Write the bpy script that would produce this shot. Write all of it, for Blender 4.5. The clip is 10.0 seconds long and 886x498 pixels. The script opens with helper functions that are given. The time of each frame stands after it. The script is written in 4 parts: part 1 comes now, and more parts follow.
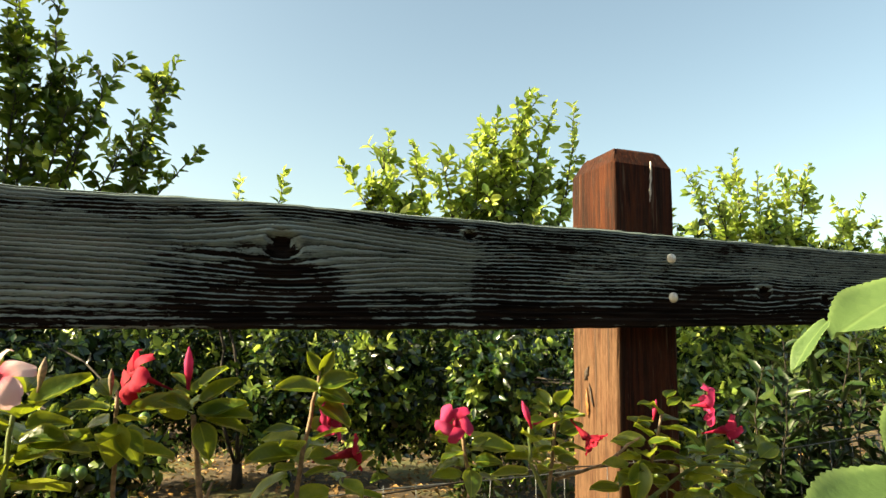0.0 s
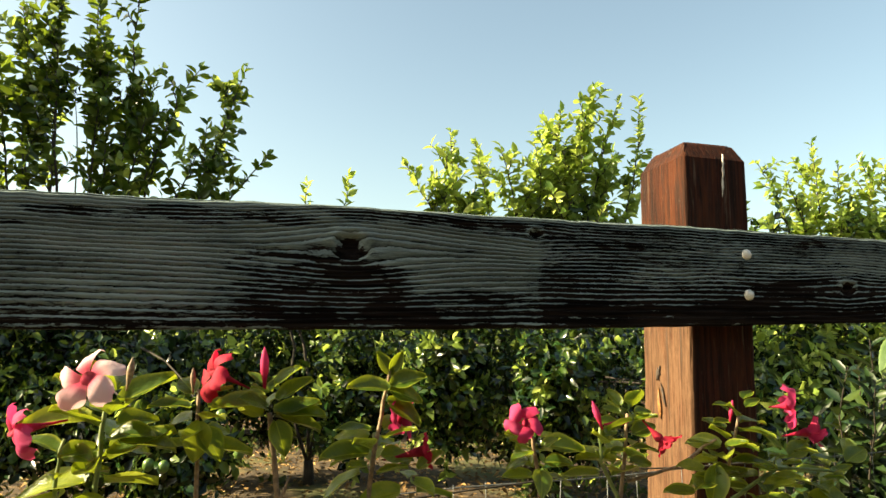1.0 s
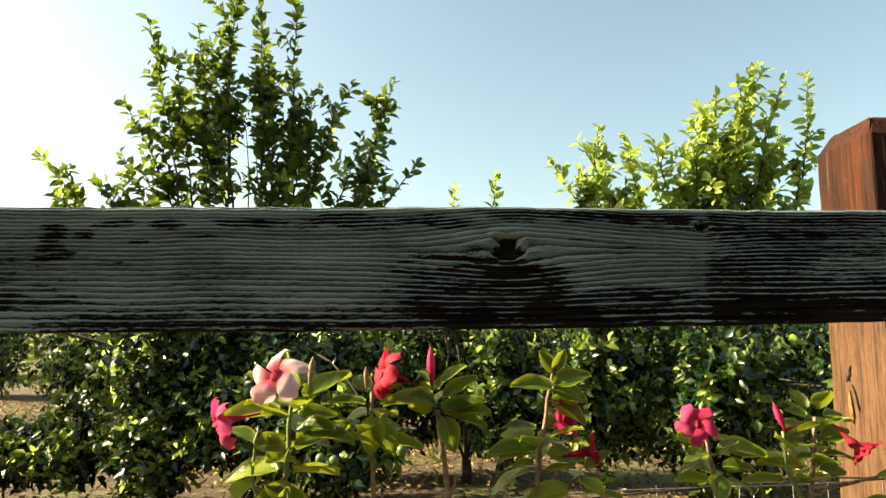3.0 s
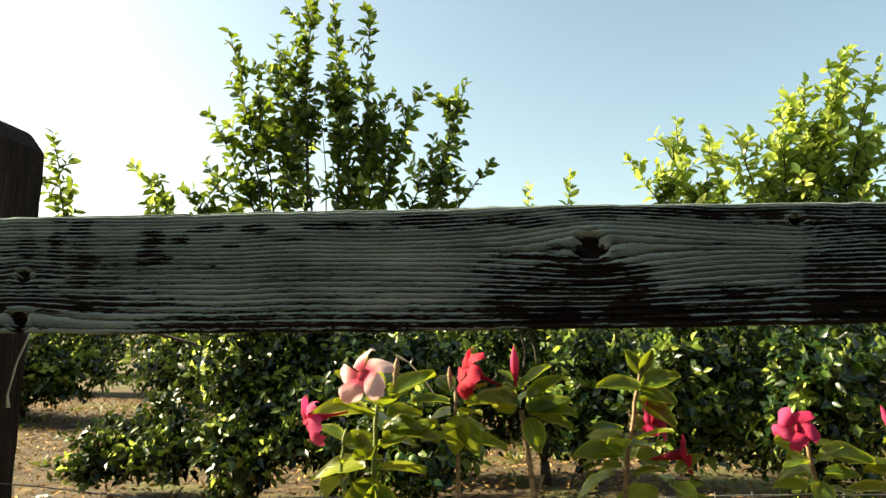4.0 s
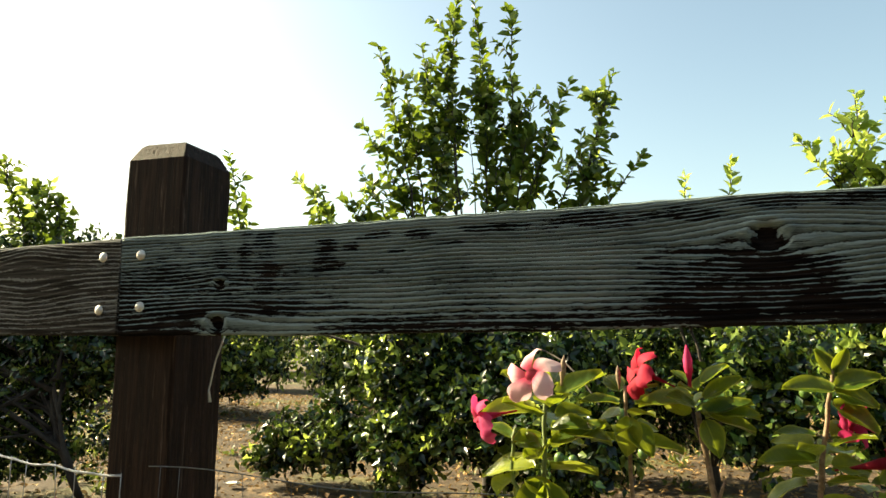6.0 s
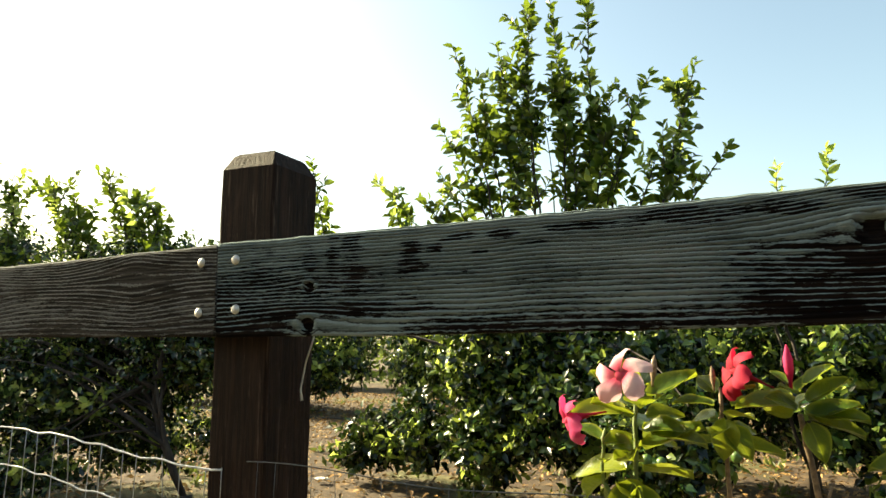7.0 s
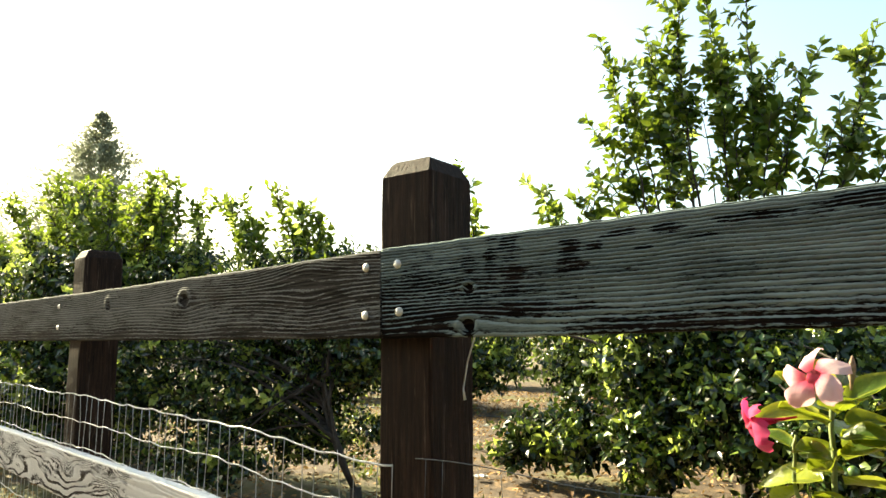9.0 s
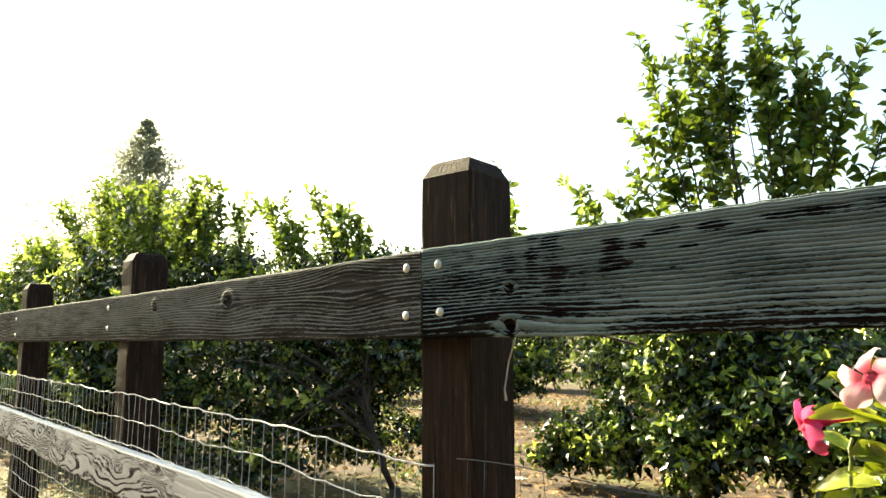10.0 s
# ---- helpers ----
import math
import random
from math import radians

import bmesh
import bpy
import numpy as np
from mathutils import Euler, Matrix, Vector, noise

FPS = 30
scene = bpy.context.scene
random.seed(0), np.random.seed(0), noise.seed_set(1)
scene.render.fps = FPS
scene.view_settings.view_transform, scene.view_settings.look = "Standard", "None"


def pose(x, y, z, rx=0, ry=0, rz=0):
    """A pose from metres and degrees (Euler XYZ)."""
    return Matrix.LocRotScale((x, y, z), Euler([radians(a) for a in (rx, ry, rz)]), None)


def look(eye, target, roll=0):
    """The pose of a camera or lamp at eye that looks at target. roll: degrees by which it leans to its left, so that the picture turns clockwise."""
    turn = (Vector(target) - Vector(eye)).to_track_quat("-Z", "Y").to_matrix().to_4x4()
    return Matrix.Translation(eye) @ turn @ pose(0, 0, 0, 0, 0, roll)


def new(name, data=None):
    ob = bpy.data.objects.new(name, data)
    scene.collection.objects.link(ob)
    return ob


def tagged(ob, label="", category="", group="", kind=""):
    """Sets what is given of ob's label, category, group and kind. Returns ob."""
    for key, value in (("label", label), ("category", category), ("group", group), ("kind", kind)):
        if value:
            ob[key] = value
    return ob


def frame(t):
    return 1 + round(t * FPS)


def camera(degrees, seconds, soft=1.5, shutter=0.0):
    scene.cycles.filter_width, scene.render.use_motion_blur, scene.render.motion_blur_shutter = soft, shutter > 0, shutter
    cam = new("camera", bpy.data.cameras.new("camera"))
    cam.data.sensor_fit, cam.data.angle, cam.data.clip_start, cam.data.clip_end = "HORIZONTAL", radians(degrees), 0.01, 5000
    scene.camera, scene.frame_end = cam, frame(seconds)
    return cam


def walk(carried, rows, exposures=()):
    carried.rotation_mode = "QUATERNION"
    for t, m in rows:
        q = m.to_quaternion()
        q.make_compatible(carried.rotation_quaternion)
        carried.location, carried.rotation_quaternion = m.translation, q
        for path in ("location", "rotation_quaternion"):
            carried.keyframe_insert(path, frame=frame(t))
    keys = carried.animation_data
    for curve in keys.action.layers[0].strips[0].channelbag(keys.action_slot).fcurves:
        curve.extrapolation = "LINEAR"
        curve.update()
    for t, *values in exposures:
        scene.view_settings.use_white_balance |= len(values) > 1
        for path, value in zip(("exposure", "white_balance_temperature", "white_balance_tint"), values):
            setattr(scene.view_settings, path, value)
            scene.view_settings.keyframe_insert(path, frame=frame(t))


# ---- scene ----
cam = camera(66.8, 10.0)
PATH = [
    (0, (0.107, -1.023, 1.049), (0.787, 0.836, 1.336), 1.2),
    (0.5, (0.109, -1.027, 1.049), (0.689, 0.866, 1.333), 1.1),
    (1, (0.102, -1.025, 1.05), (0.602, 0.891, 1.33), 1.1),
    (1.5, (0.098, -1.025, 1.049), (0.511, 0.912, 1.329), 1.0),
    (2, (0.097, -1.026, 1.049), (0.398, 0.931, 1.327), 0.9),
    (2.5, (0.092, -1.028, 1.047), (0.273, 0.944, 1.325), 0.7),
    (3, (0.086, -1.028, 1.046), (0.155, 0.952, 1.324), 0.7),
    (4.5, (0.072, -1.029, 1.045), (-0.188, 0.935, 1.32), 0.6),
    (5, (0.071, -1.032, 1.045), (-0.3, 0.914, 1.318), 0.5),
    (5.5, (0.064, -1.035, 1.045), (-0.408, 0.889, 1.317), 0.4),
    (7, (0.05, -1.046, 1.047), (-0.746, 0.77, 1.314), 0.1),
    (7.5, (0.047, -1.049, 1.047), (-0.849, 0.72, 1.314), -0.1),
    (8, (0.038, -1.052, 1.049), (-0.964, 0.658, 1.313), -0.2),
    (8.5, (0.037, -1.053, 1.049), (-1.062, 0.597, 1.314), -0.3),
    (9, (0.034, -1.051, 1.05), (-1.142, 0.545, 1.314), -0.4),
    (9.5, (0.031, -1.056, 1.047), (-1.207, 0.492, 1.316), -0.3),
    (10, (0.028, -1.055, 1.046), (-1.234, 0.473, 1.317), -0.3),
]
walk(cam, [(t, look(eye, target, roll)) for t, eye, target, roll in PATH],
     [(0, 2.06, 8250, -3), (6, 2.06, 8000, -4), (10, 2.62, 7650, -3)])

# ---------- world, sun, exposure ----------
SUN_AZ, SUN_EL = radians(82), radians(30)      # left of +y, above the horizon
TO_SUN = Vector((-math.sin(SUN_AZ) * math.cos(SUN_EL), math.cos(SUN_AZ) * math.cos(SUN_EL), math.sin(SUN_EL)))
world = bpy.data.worlds.new("sky")
scene.world = world
world.use_nodes = True
wn = world.node_tree
sky = wn.nodes.new("ShaderNodeTexSky")
sky.sky_type, sky.sun_disc = "NISHITA", False
sky.sun_elevation, sky.sun_rotation = SUN_EL, -SUN_AZ
sky.air_density, sky.dust_density, sky.ozone_density = 1.0, 2.2, 0.6
wn.nodes["Background"].inputs["Strength"].default_value = 0.075
wn.links.new(sky.outputs["Color"], wn.nodes["Background"].inputs["Color"])
sun = new("sun", bpy.data.lights.new("sun", "SUN"))
sun.data.energy, sun.data.angle, sun.data.color = 5.0, radians(0.6), (1.0, 0.88, 0.70)
sun.matrix_world = look((TO_SUN * 30)[:], (0, 0, 0))


# ---------- small helpers ----------
def part(name, mesh, material, parent, label=""):
    """Links a mesh as one object under a thing or a part."""
    ob = new(name, mesh)
    if material and not mesh.materials:
        mesh.materials.append(material)
    ob.parent = parent
    if label:
        ob["label"] = label
    return ob


def thing(name, label, category, group="", at=(0, 0, 0), kind=""):
    ob = new(name)
    ob.empty_display_size = 0.05
    ob.location = at
    return tagged(ob, label, category, group, kind)


def mesh_from(name, verts, faces, smooth=True):
    me = bpy.data.meshes.new(name)
    me.from_pydata([tuple(v) for v in verts], [], faces)
    if smooth:
        me.polygons.foreach_set("use_smooth", [True] * len(me.polygons))
    me.update()
    return me


def tri_mesh(name, verts, tris):
    """A mesh from numpy arrays of triangles."""
    me = bpy.data.meshes.new(name)
    me.vertices.add(len(verts))
    me.vertices.foreach_set("co", verts.astype(np.float32).ravel())
    me.loops.add(tris.size)
    me.loops.foreach_set("vertex_index", tris.astype(np.int32).ravel())
    me.polygons.add(len(tris))
    me.polygons.foreach_set("loop_start", np.arange(0, tris.size, 3, dtype=np.int32))
    me.update(calc_edges=True)
    me.polygons.foreach_set("use_smooth", np.ones(len(tris), bool))
    return me


def lattice(ix, iy, seed):
    h = np.sin(ix * 127.1 + iy * 311.7 + seed * 74.7) * 43758.5453
    return h - np.floor(h)


def vnoise(x, y, seed=0):
    """Smooth value noise, 0 to 1."""
    ix, iy = np.floor(x), np.floor(y)
    fx, fy = x - ix, y - iy
    fx, fy = fx * fx * (3 - 2 * fx), fy * fy * (3 - 2 * fy)
    a = lattice(ix, iy, seed) * (1 - fx) + lattice(ix + 1, iy, seed) * fx
    b = lattice(ix, iy + 1, seed) * (1 - fx) + lattice(ix + 1, iy + 1, seed) * fx
    return a * (1 - fy) + b * fy


def tube(points, radii, sides=6):
    """Vertices and faces of a bent, tapering tube."""
    verts, faces = [], []
    pts = [Vector(p) for p in points]
    ref = Vector((0.31, 0.9, 0.13)).normalized()
    for i, p in enumerate(pts):
        d = (pts[min(i + 1, len(pts) - 1)] - pts[max(i - 1, 0)]).normalized()
        if abs(d.dot(ref)) > 0.95:
            ref = Vector((0.9, 0.1, 0.3)).normalized()
        u = d.cross(ref).normalized()
        w = d.cross(u)
        for k in range(sides):
            a = 2 * math.pi * k / sides
            verts.append(p + (u * math.cos(a) + w * math.sin(a)) * radii[i])
        if i:
            for k in range(sides):
                k2 = (k + 1) % sides
                o = (i - 1) * sides
                faces.append((o + k, o + k2, o + sides + k2, o + sides + k))
    n = len(verts)
    faces.append(tuple(range(sides - 1, -1, -1)))
    faces.append(tuple(range(n - sides, n)))
    return verts, faces


def joined(pieces):
    verts, faces = [], []
    for v, f in pieces:
        o = len(verts)
        verts += v
        faces += [tuple(i + o for i in q) for q in f]
    return verts, faces


def aim(place, along, normal, size=1.0):
    """A pose whose y runs along and whose z leans to normal."""
    y = Vector(along).normalized()
    x = y.cross(Vector(normal))
    x = x.normalized() if x.length > 1e-4 else y.orthogonal().normalized()
    z = x.cross(y)
    m = Matrix((x, y, z)).transposed().to_4x4()
    return Matrix.Translation(place) @ m @ Matrix.Scale(size, 4)


# ---------- materials ----------
def material(name):
    m = bpy.data.materials.new(name)
    m.use_nodes = True
    return m, m.node_tree, m.node_tree.nodes["Principled BSDF"]


def node(nt, kind, operation="", attribute="", smooth=False, **sockets):
    n = nt.nodes.new(kind)
    if operation:
        n.operation = operation
    if attribute:
        n.attribute_name = attribute
    if smooth:
        n.interpolation_type = "SMOOTHSTEP"
    for key, value in sockets.items():
        k = int(key[1:]) if key[0] == "i" and key[1:].isdigit() else key.replace("_", " ")
        s = n.inputs[k]
        if hasattr(value, "links") or hasattr(value, "is_linked"):
            nt.links.new(value, s)
        else:
            s.default_value = value
    return n


def calc(nt, op, a, b=0.0, c=0.0):
    return node(nt, "ShaderNodeMath", op, i0=a, i1=b, i2=c).outputs[0]


def noise_at(nt, vec, scale, detail=4.0, rough=0.55, stretch=None, distort=0.0):
    if stretch:
        vec = node(nt, "ShaderNodeMapping", Vector=vec, Scale=stretch).outputs[0]
    return node(nt, "ShaderNodeTexNoise", Vector=vec, Scale=scale, Detail=detail, Roughness=rough, Distortion=distort).outputs["Fac"]


def step(nt, value, lo, hi):
    return node(nt, "ShaderNodeMapRange", smooth=True, i0=value, i1=lo, i2=hi).outputs[0]


def mix(nt, fac, a, b):
    n = nt.nodes.new("ShaderNodeMix")
    n.data_type = "RGBA"
    for k, v in ((0, fac), (6, a), (7, b)):
        if hasattr(v, "is_linked"):
            nt.links.new(v, n.inputs[k])
        else:
            n.inputs[k].default_value = (*v, 1) if isinstance(v, tuple) and len(v) == 3 else v
    return n.outputs[2]


def bump(nt, bsdf, height, strength, distance):
    n = node(nt, "ShaderNodeBump", Height=height, Strength=strength, Distance=distance)
    nt.links.new(n.outputs[0], bsdf.inputs["Normal"])


def rail_wood(name, bare_a, bare_b, paint_a, paint_b, cover, relief=0.0022, bold=False):
    """Weathered board: saw-toothed ridges of grain, paint worn off in flakes and left longest on the crests."""
    m, nt, bsdf = material(name)
    ring = node(nt, "ShaderNodeAttribute", attribute="ring").outputs["Fac"]
    wear = node(nt, "ShaderNodeAttribute", attribute="wear").outputs["Fac"]
    co = node(nt, "ShaderNodeTexCoord").outputs["Object"]
    wob = noise_at(nt, co, 1.0, 4, 0.65, (45, 60, 90))
    ragged = noise_at(nt, co, 1.0, 4, 0.7, (150, 150, 260))
    ph = calc(nt, "MULTIPLY_ADD", calc(nt, "SUBTRACT", wob, 0.5), 0.55, ring)
    ph = calc(nt, "MULTIPLY_ADD", calc(nt, "SUBTRACT", ragged, 0.5), 0.45, ph)
    f = calc(nt, "FRACT", ph)
    ridge = calc(nt, "MINIMUM", calc(nt, "DIVIDE", f, 0.70), calc(nt, "DIVIDE", calc(nt, "SUBTRACT", 1.0, f), 0.30))
    crest = calc(nt, "MULTIPLY", step(nt, f, 0.62, 0.74), step(nt, f, 0.99, 0.92))
    groove = step(nt, f, 0.0, 0.26)
    lot = node(nt, "ShaderNodeTexWhiteNoise")
    lot.noise_dimensions = "1D"
    nt.links.new(calc(nt, "FLOOR", ph), lot.inputs["W"])
    depth = calc(nt, "MULTIPLY_ADD", lot.outputs["Value"], 1.0, 0.25)
    streak = noise_at(nt, co, 1.0, 5, 0.65, (5, 90, 130))
    flake = noise_at(nt, co, 1.0, 5, 0.70, (42, 200, 300))
    fibre = noise_at(nt, co, 1.0, 4, 0.7, (22, 300, 620))
    broad = noise_at(nt, co, 1.0, 3, 0.55, (4, 16, 16))
    s = calc(nt, "SUBTRACT", cover, wear)
    for value, amount in ((flake, 2.1), (streak, 1.0), (broad, 0.8), (fibre, 0.9)):
        s = calc(nt, "MULTIPLY_ADD", calc(nt, "SUBTRACT", value, 0.5), amount, s)
    kept = calc(nt, "MULTIPLY_ADD", calc(nt, "FRACT", calc(nt, "MULTIPLY", lot.outputs["Value"], 7.3)), 0.5, 0.5)
    kept = calc(nt, "MULTIPLY", kept, step(nt, broad, 0.28, 0.46))
    s = calc(nt, "MULTIPLY_ADD", calc(nt, "MULTIPLY", crest, calc(nt, "MULTIPLY", kept, calc(nt, "MINIMUM", wear, 1.0))), 0.95, s)
    s = calc(nt, "MULTIPLY_ADD", calc(nt, "SUBTRACT", groove, 1.0), 0.30, s)
    paint = step(nt, s, 0.06, 0.28)
    if bold:
        band = calc(nt, "MULTIPLY_ADD", calc(nt, "SINE", calc(nt, "MULTIPLY", ph, 2 * math.pi)), 0.5, 0.5)
        band2 = calc(nt, "MULTIPLY_ADD", calc(nt, "SINE", calc(nt, "MULTIPLY", ph, 6 * math.pi)), 0.5, 0.5)
        patch = noise_at(nt, co, 1.0, 3, 0.6, (3.2, 10, 10))
        fine = calc(nt, "MULTIPLY", step(nt, patch, 0.46, 0.54), step(nt, band2, 0.56, 0.40))
        wide = calc(nt, "MULTIPLY", step(nt, patch, 0.60, 0.44), step(nt, band, 0.34, 0.22))
        gone = calc(nt, "MULTIPLY", calc(nt, "MAXIMUM", fine, wide), step(nt, calc(nt, "ADD", wear, calc(nt, "MULTIPLY", broad, 0.6)), 0.52, 0.64))
        paint = calc(nt, "SUBTRACT", 1.0, calc(nt, "MAXIMUM", gone, step(nt, flake, 0.70, 0.74)))
    bare = mix(nt, step(nt, streak, 0.38, 0.64), bare_a, bare_b)
    tone = calc(nt, "MULTIPLY_ADD", fibre, 0.45, calc(nt, "MULTIPLY_ADD", broad, 0.4, calc(nt, "MULTIPLY", streak, 0.3)))
    # Tone and groove mix paint in each ridge's top light and underside shade.
    tone = calc(nt, "MULTIPLY_ADD", calc(nt, "SUBTRACT", f, 0.5), 0.22, tone)
    white = mix(nt, step(nt, tone, 0.40, 0.76), paint_a, paint_b)
    white = mix(nt, calc(nt, "MULTIPLY", calc(nt, "SUBTRACT", 1.0, groove), 0.1 if bold else 0.70), white, bare_b)
    nt.links.new(mix(nt, paint, bare, white), bsdf.inputs["Base Color"])
    bsdf.inputs["Roughness"].default_value = 0.85
    bsdf.inputs["Specular IOR Level"].default_value = 0.04
    h = calc(nt, "MULTIPLY", ridge, depth)
    h = calc(nt, "MULTIPLY_ADD", paint, 0.22, h)
    h = calc(nt, "MULTIPLY_ADD", fibre, 0.35, h)
    bump(nt, bsdf, h, 1.0, relief)
    return m


MAT_RAIL = rail_wood("painted_rail_wood", (0.003, 0.0026, 0.0026), (0.018, 0.0135, 0.012), (0.040, 0.056, 0.056), (0.235, 0.295, 0.292), 0.64, 0.0036)
MAT_RAIL_GREY = rail_wood("grey_rail_wood", (0.012, 0.0112, 0.0105), (0.046, 0.043, 0.040), (0.050, 0.053, 0.052), (0.128, 0.136, 0.135), 0.60, 0.0013)
MAT_RAIL_WHITE = rail_wood("white_rail_wood", (0.012, 0.010, 0.009), (0.040, 0.030, 0.026), (0.66, 0.66, 0.64), (0.82, 0.81, 0.78), 0.60, 0.0016, True)


def post_wood(name, lit_bleach=0.0):
    """Stained square timber; second argument: how far the foot turns tan, worn stain and painted sunlight together."""
    m, nt, bsdf = material(name)
    co = node(nt, "ShaderNodeTexCoord").outputs["Object"]
    grain = noise_at(nt, co, 1.0, 6, 0.68, (130, 130, 5.5), 0.5)
    broad = noise_at(nt, co, 1.0, 4, 0.6, (16, 16, 4.5))
    crack = noise_at(nt, co, 1.0, 4, 0.6, (150, 150, 4))
    chip = noise_at(nt, co, 1.0, 4, 0.65, (95, 95, 5))
    col = mix(nt, step(nt, grain, 0.3, 0.7), (0.006, 0.0030, 0.0022), (0.058, 0.0155, 0.0065) if lit_bleach else (0.030, 0.0158, 0.0100))
    col = mix(nt, calc(nt, "MULTIPLY", step(nt, broad, 0.45, 0.75), 0.3), col, (0.17, 0.048, 0.015) if lit_bleach else (0.080, 0.043, 0.028))
    curl = noise_at(nt, co, 1.0, 5, 0.7, (60, 60, 7), 1.2)
    col = mix(nt, calc(nt, "MULTIPLY", step(nt, curl, 0.50, 0.64), 0.65), col, (0.020, 0.011, 0.008))
    col = mix(nt, calc(nt, "MULTIPLY", step(nt, chip, 0.61, 0.67), 0.5), col, (0.13, 0.092, 0.068))
    col = mix(nt, calc(nt, "MULTIPLY", step(nt, crack, 0.52, 0.62), 0.45 if lit_bleach else 0.9), col, (0.012, 0.007, 0.005))
    speck = noise_at(nt, co, 1.0, 5, 0.75, (170, 170, 45))
    col = mix(nt, calc(nt, "MULTIPLY", step(nt, speck, 0.60, 0.68), 0.35), col, (0.11, 0.075, 0.055))
    if lit_bleach:
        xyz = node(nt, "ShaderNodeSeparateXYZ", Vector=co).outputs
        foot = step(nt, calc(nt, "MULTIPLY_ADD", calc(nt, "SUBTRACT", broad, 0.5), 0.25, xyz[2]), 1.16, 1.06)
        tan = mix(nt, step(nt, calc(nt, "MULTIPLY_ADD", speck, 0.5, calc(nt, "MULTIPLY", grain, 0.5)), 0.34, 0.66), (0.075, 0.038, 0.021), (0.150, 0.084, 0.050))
        # Tan held to the sunward -x side, putting its brightness into the colour.
        col = mix(nt, calc(nt, "MULTIPLY", calc(nt, "MULTIPLY", foot, step(nt, chip, 0.66, 0.50)), calc(nt, "MULTIPLY", step(nt, xyz[0], -0.055, -0.066), lit_bleach)), col, tan)
    nt.links.new(col, bsdf.inputs["Base Color"])
    bsdf.inputs["Roughness"].default_value = 0.75
    bsdf.inputs["Specular IOR Level"].default_value = 0.12
    bump(nt, bsdf, calc(nt, "SUBTRACT", calc(nt, "ADD", calc(nt, "MULTIPLY", grain, 0.8), calc(nt, "MULTIPLY", curl, 0.6)), calc(nt, "MULTIPLY", crack, 0.5)), 0.8, 0.003)
    return m


MAT_POST = post_wood("stained_post_wood")
MAT_POST_RED = post_wood("lit_bleached_post_wood", 0.75)


def plain(name, a, b, scale, rough, metal=0.0, height=0.0, stretch=None):
    m, nt, bsdf = material(name)
    co = node(nt, "ShaderNodeTexCoord").outputs["Object"]
    f = noise_at(nt, co, scale, 4, 0.6, stretch)
    nt.links.new(mix(nt, step(nt, f, 0.32, 0.68), a, b), bsdf.inputs["Base Color"])
    bsdf.inputs["Roughness"].default_value, bsdf.inputs["Metallic"].default_value = rough, metal
    if height:
        bump(nt, bsdf, f, 0.6, height)
    return m


MAT_BOLT = plain("galvanised_bolt", (0.55, 0.54, 0.50), (0.78, 0.77, 0.73), 90, 0.45, 0.35)
MAT_WIRE = plain("galvanised_wire", (0.38, 0.39, 0.39), (0.62, 0.63, 0.62), 40, 0.5, 0.4)
MAT_BARK = plain("bark", (0.016, 0.012, 0.009), (0.050, 0.038, 0.029), 22, 0.9, 0, 0.006, (1, 1, 0.35))
# Darkened copy of the wire metal, standing in for the right bay's shade.
MAT_WIRE_SHADED = plain("shaded_wire", (0.07, 0.08, 0.085), (0.15, 0.16, 0.165), 40, 0.6, 0.4)
MAT_STEM = plain("young_stem", (0.13, 0.085, 0.05), (0.30, 0.20, 0.12), 160, 0.7)
MAT_GREEN_STEM = plain("green_stem", (0.10, 0.15, 0.04), (0.20, 0.24, 0.08), 90, 0.6)
MAT_STAIN = plain("white_paint_run", (0.45, 0.42, 0.38), (0.66, 0.62, 0.57), 120, 0.7)
MAT_SAP = plain("amber_sap", (0.12, 0.045, 0.015), (0.34, 0.15, 0.04), 140, 0.5)
MAT_KNOT = plain("dark_knot", (0.012, 0.008, 0.006), (0.05, 0.028, 0.018), 120, 0.7, 0, 0.003)
MAT_HOSE = plain("black_hose", (0.012, 0.012, 0.012), (0.03, 0.03, 0.03), 30, 0.6)
MAT_PAPER = plain("white_paper", (0.62, 0.61, 0.58), (0.80, 0.79, 0.76), 25, 0.8)
MAT_FRUIT = plain("green_fruit", (0.05, 0.10, 0.02), (0.10, 0.17, 0.03), 60, 0.4)


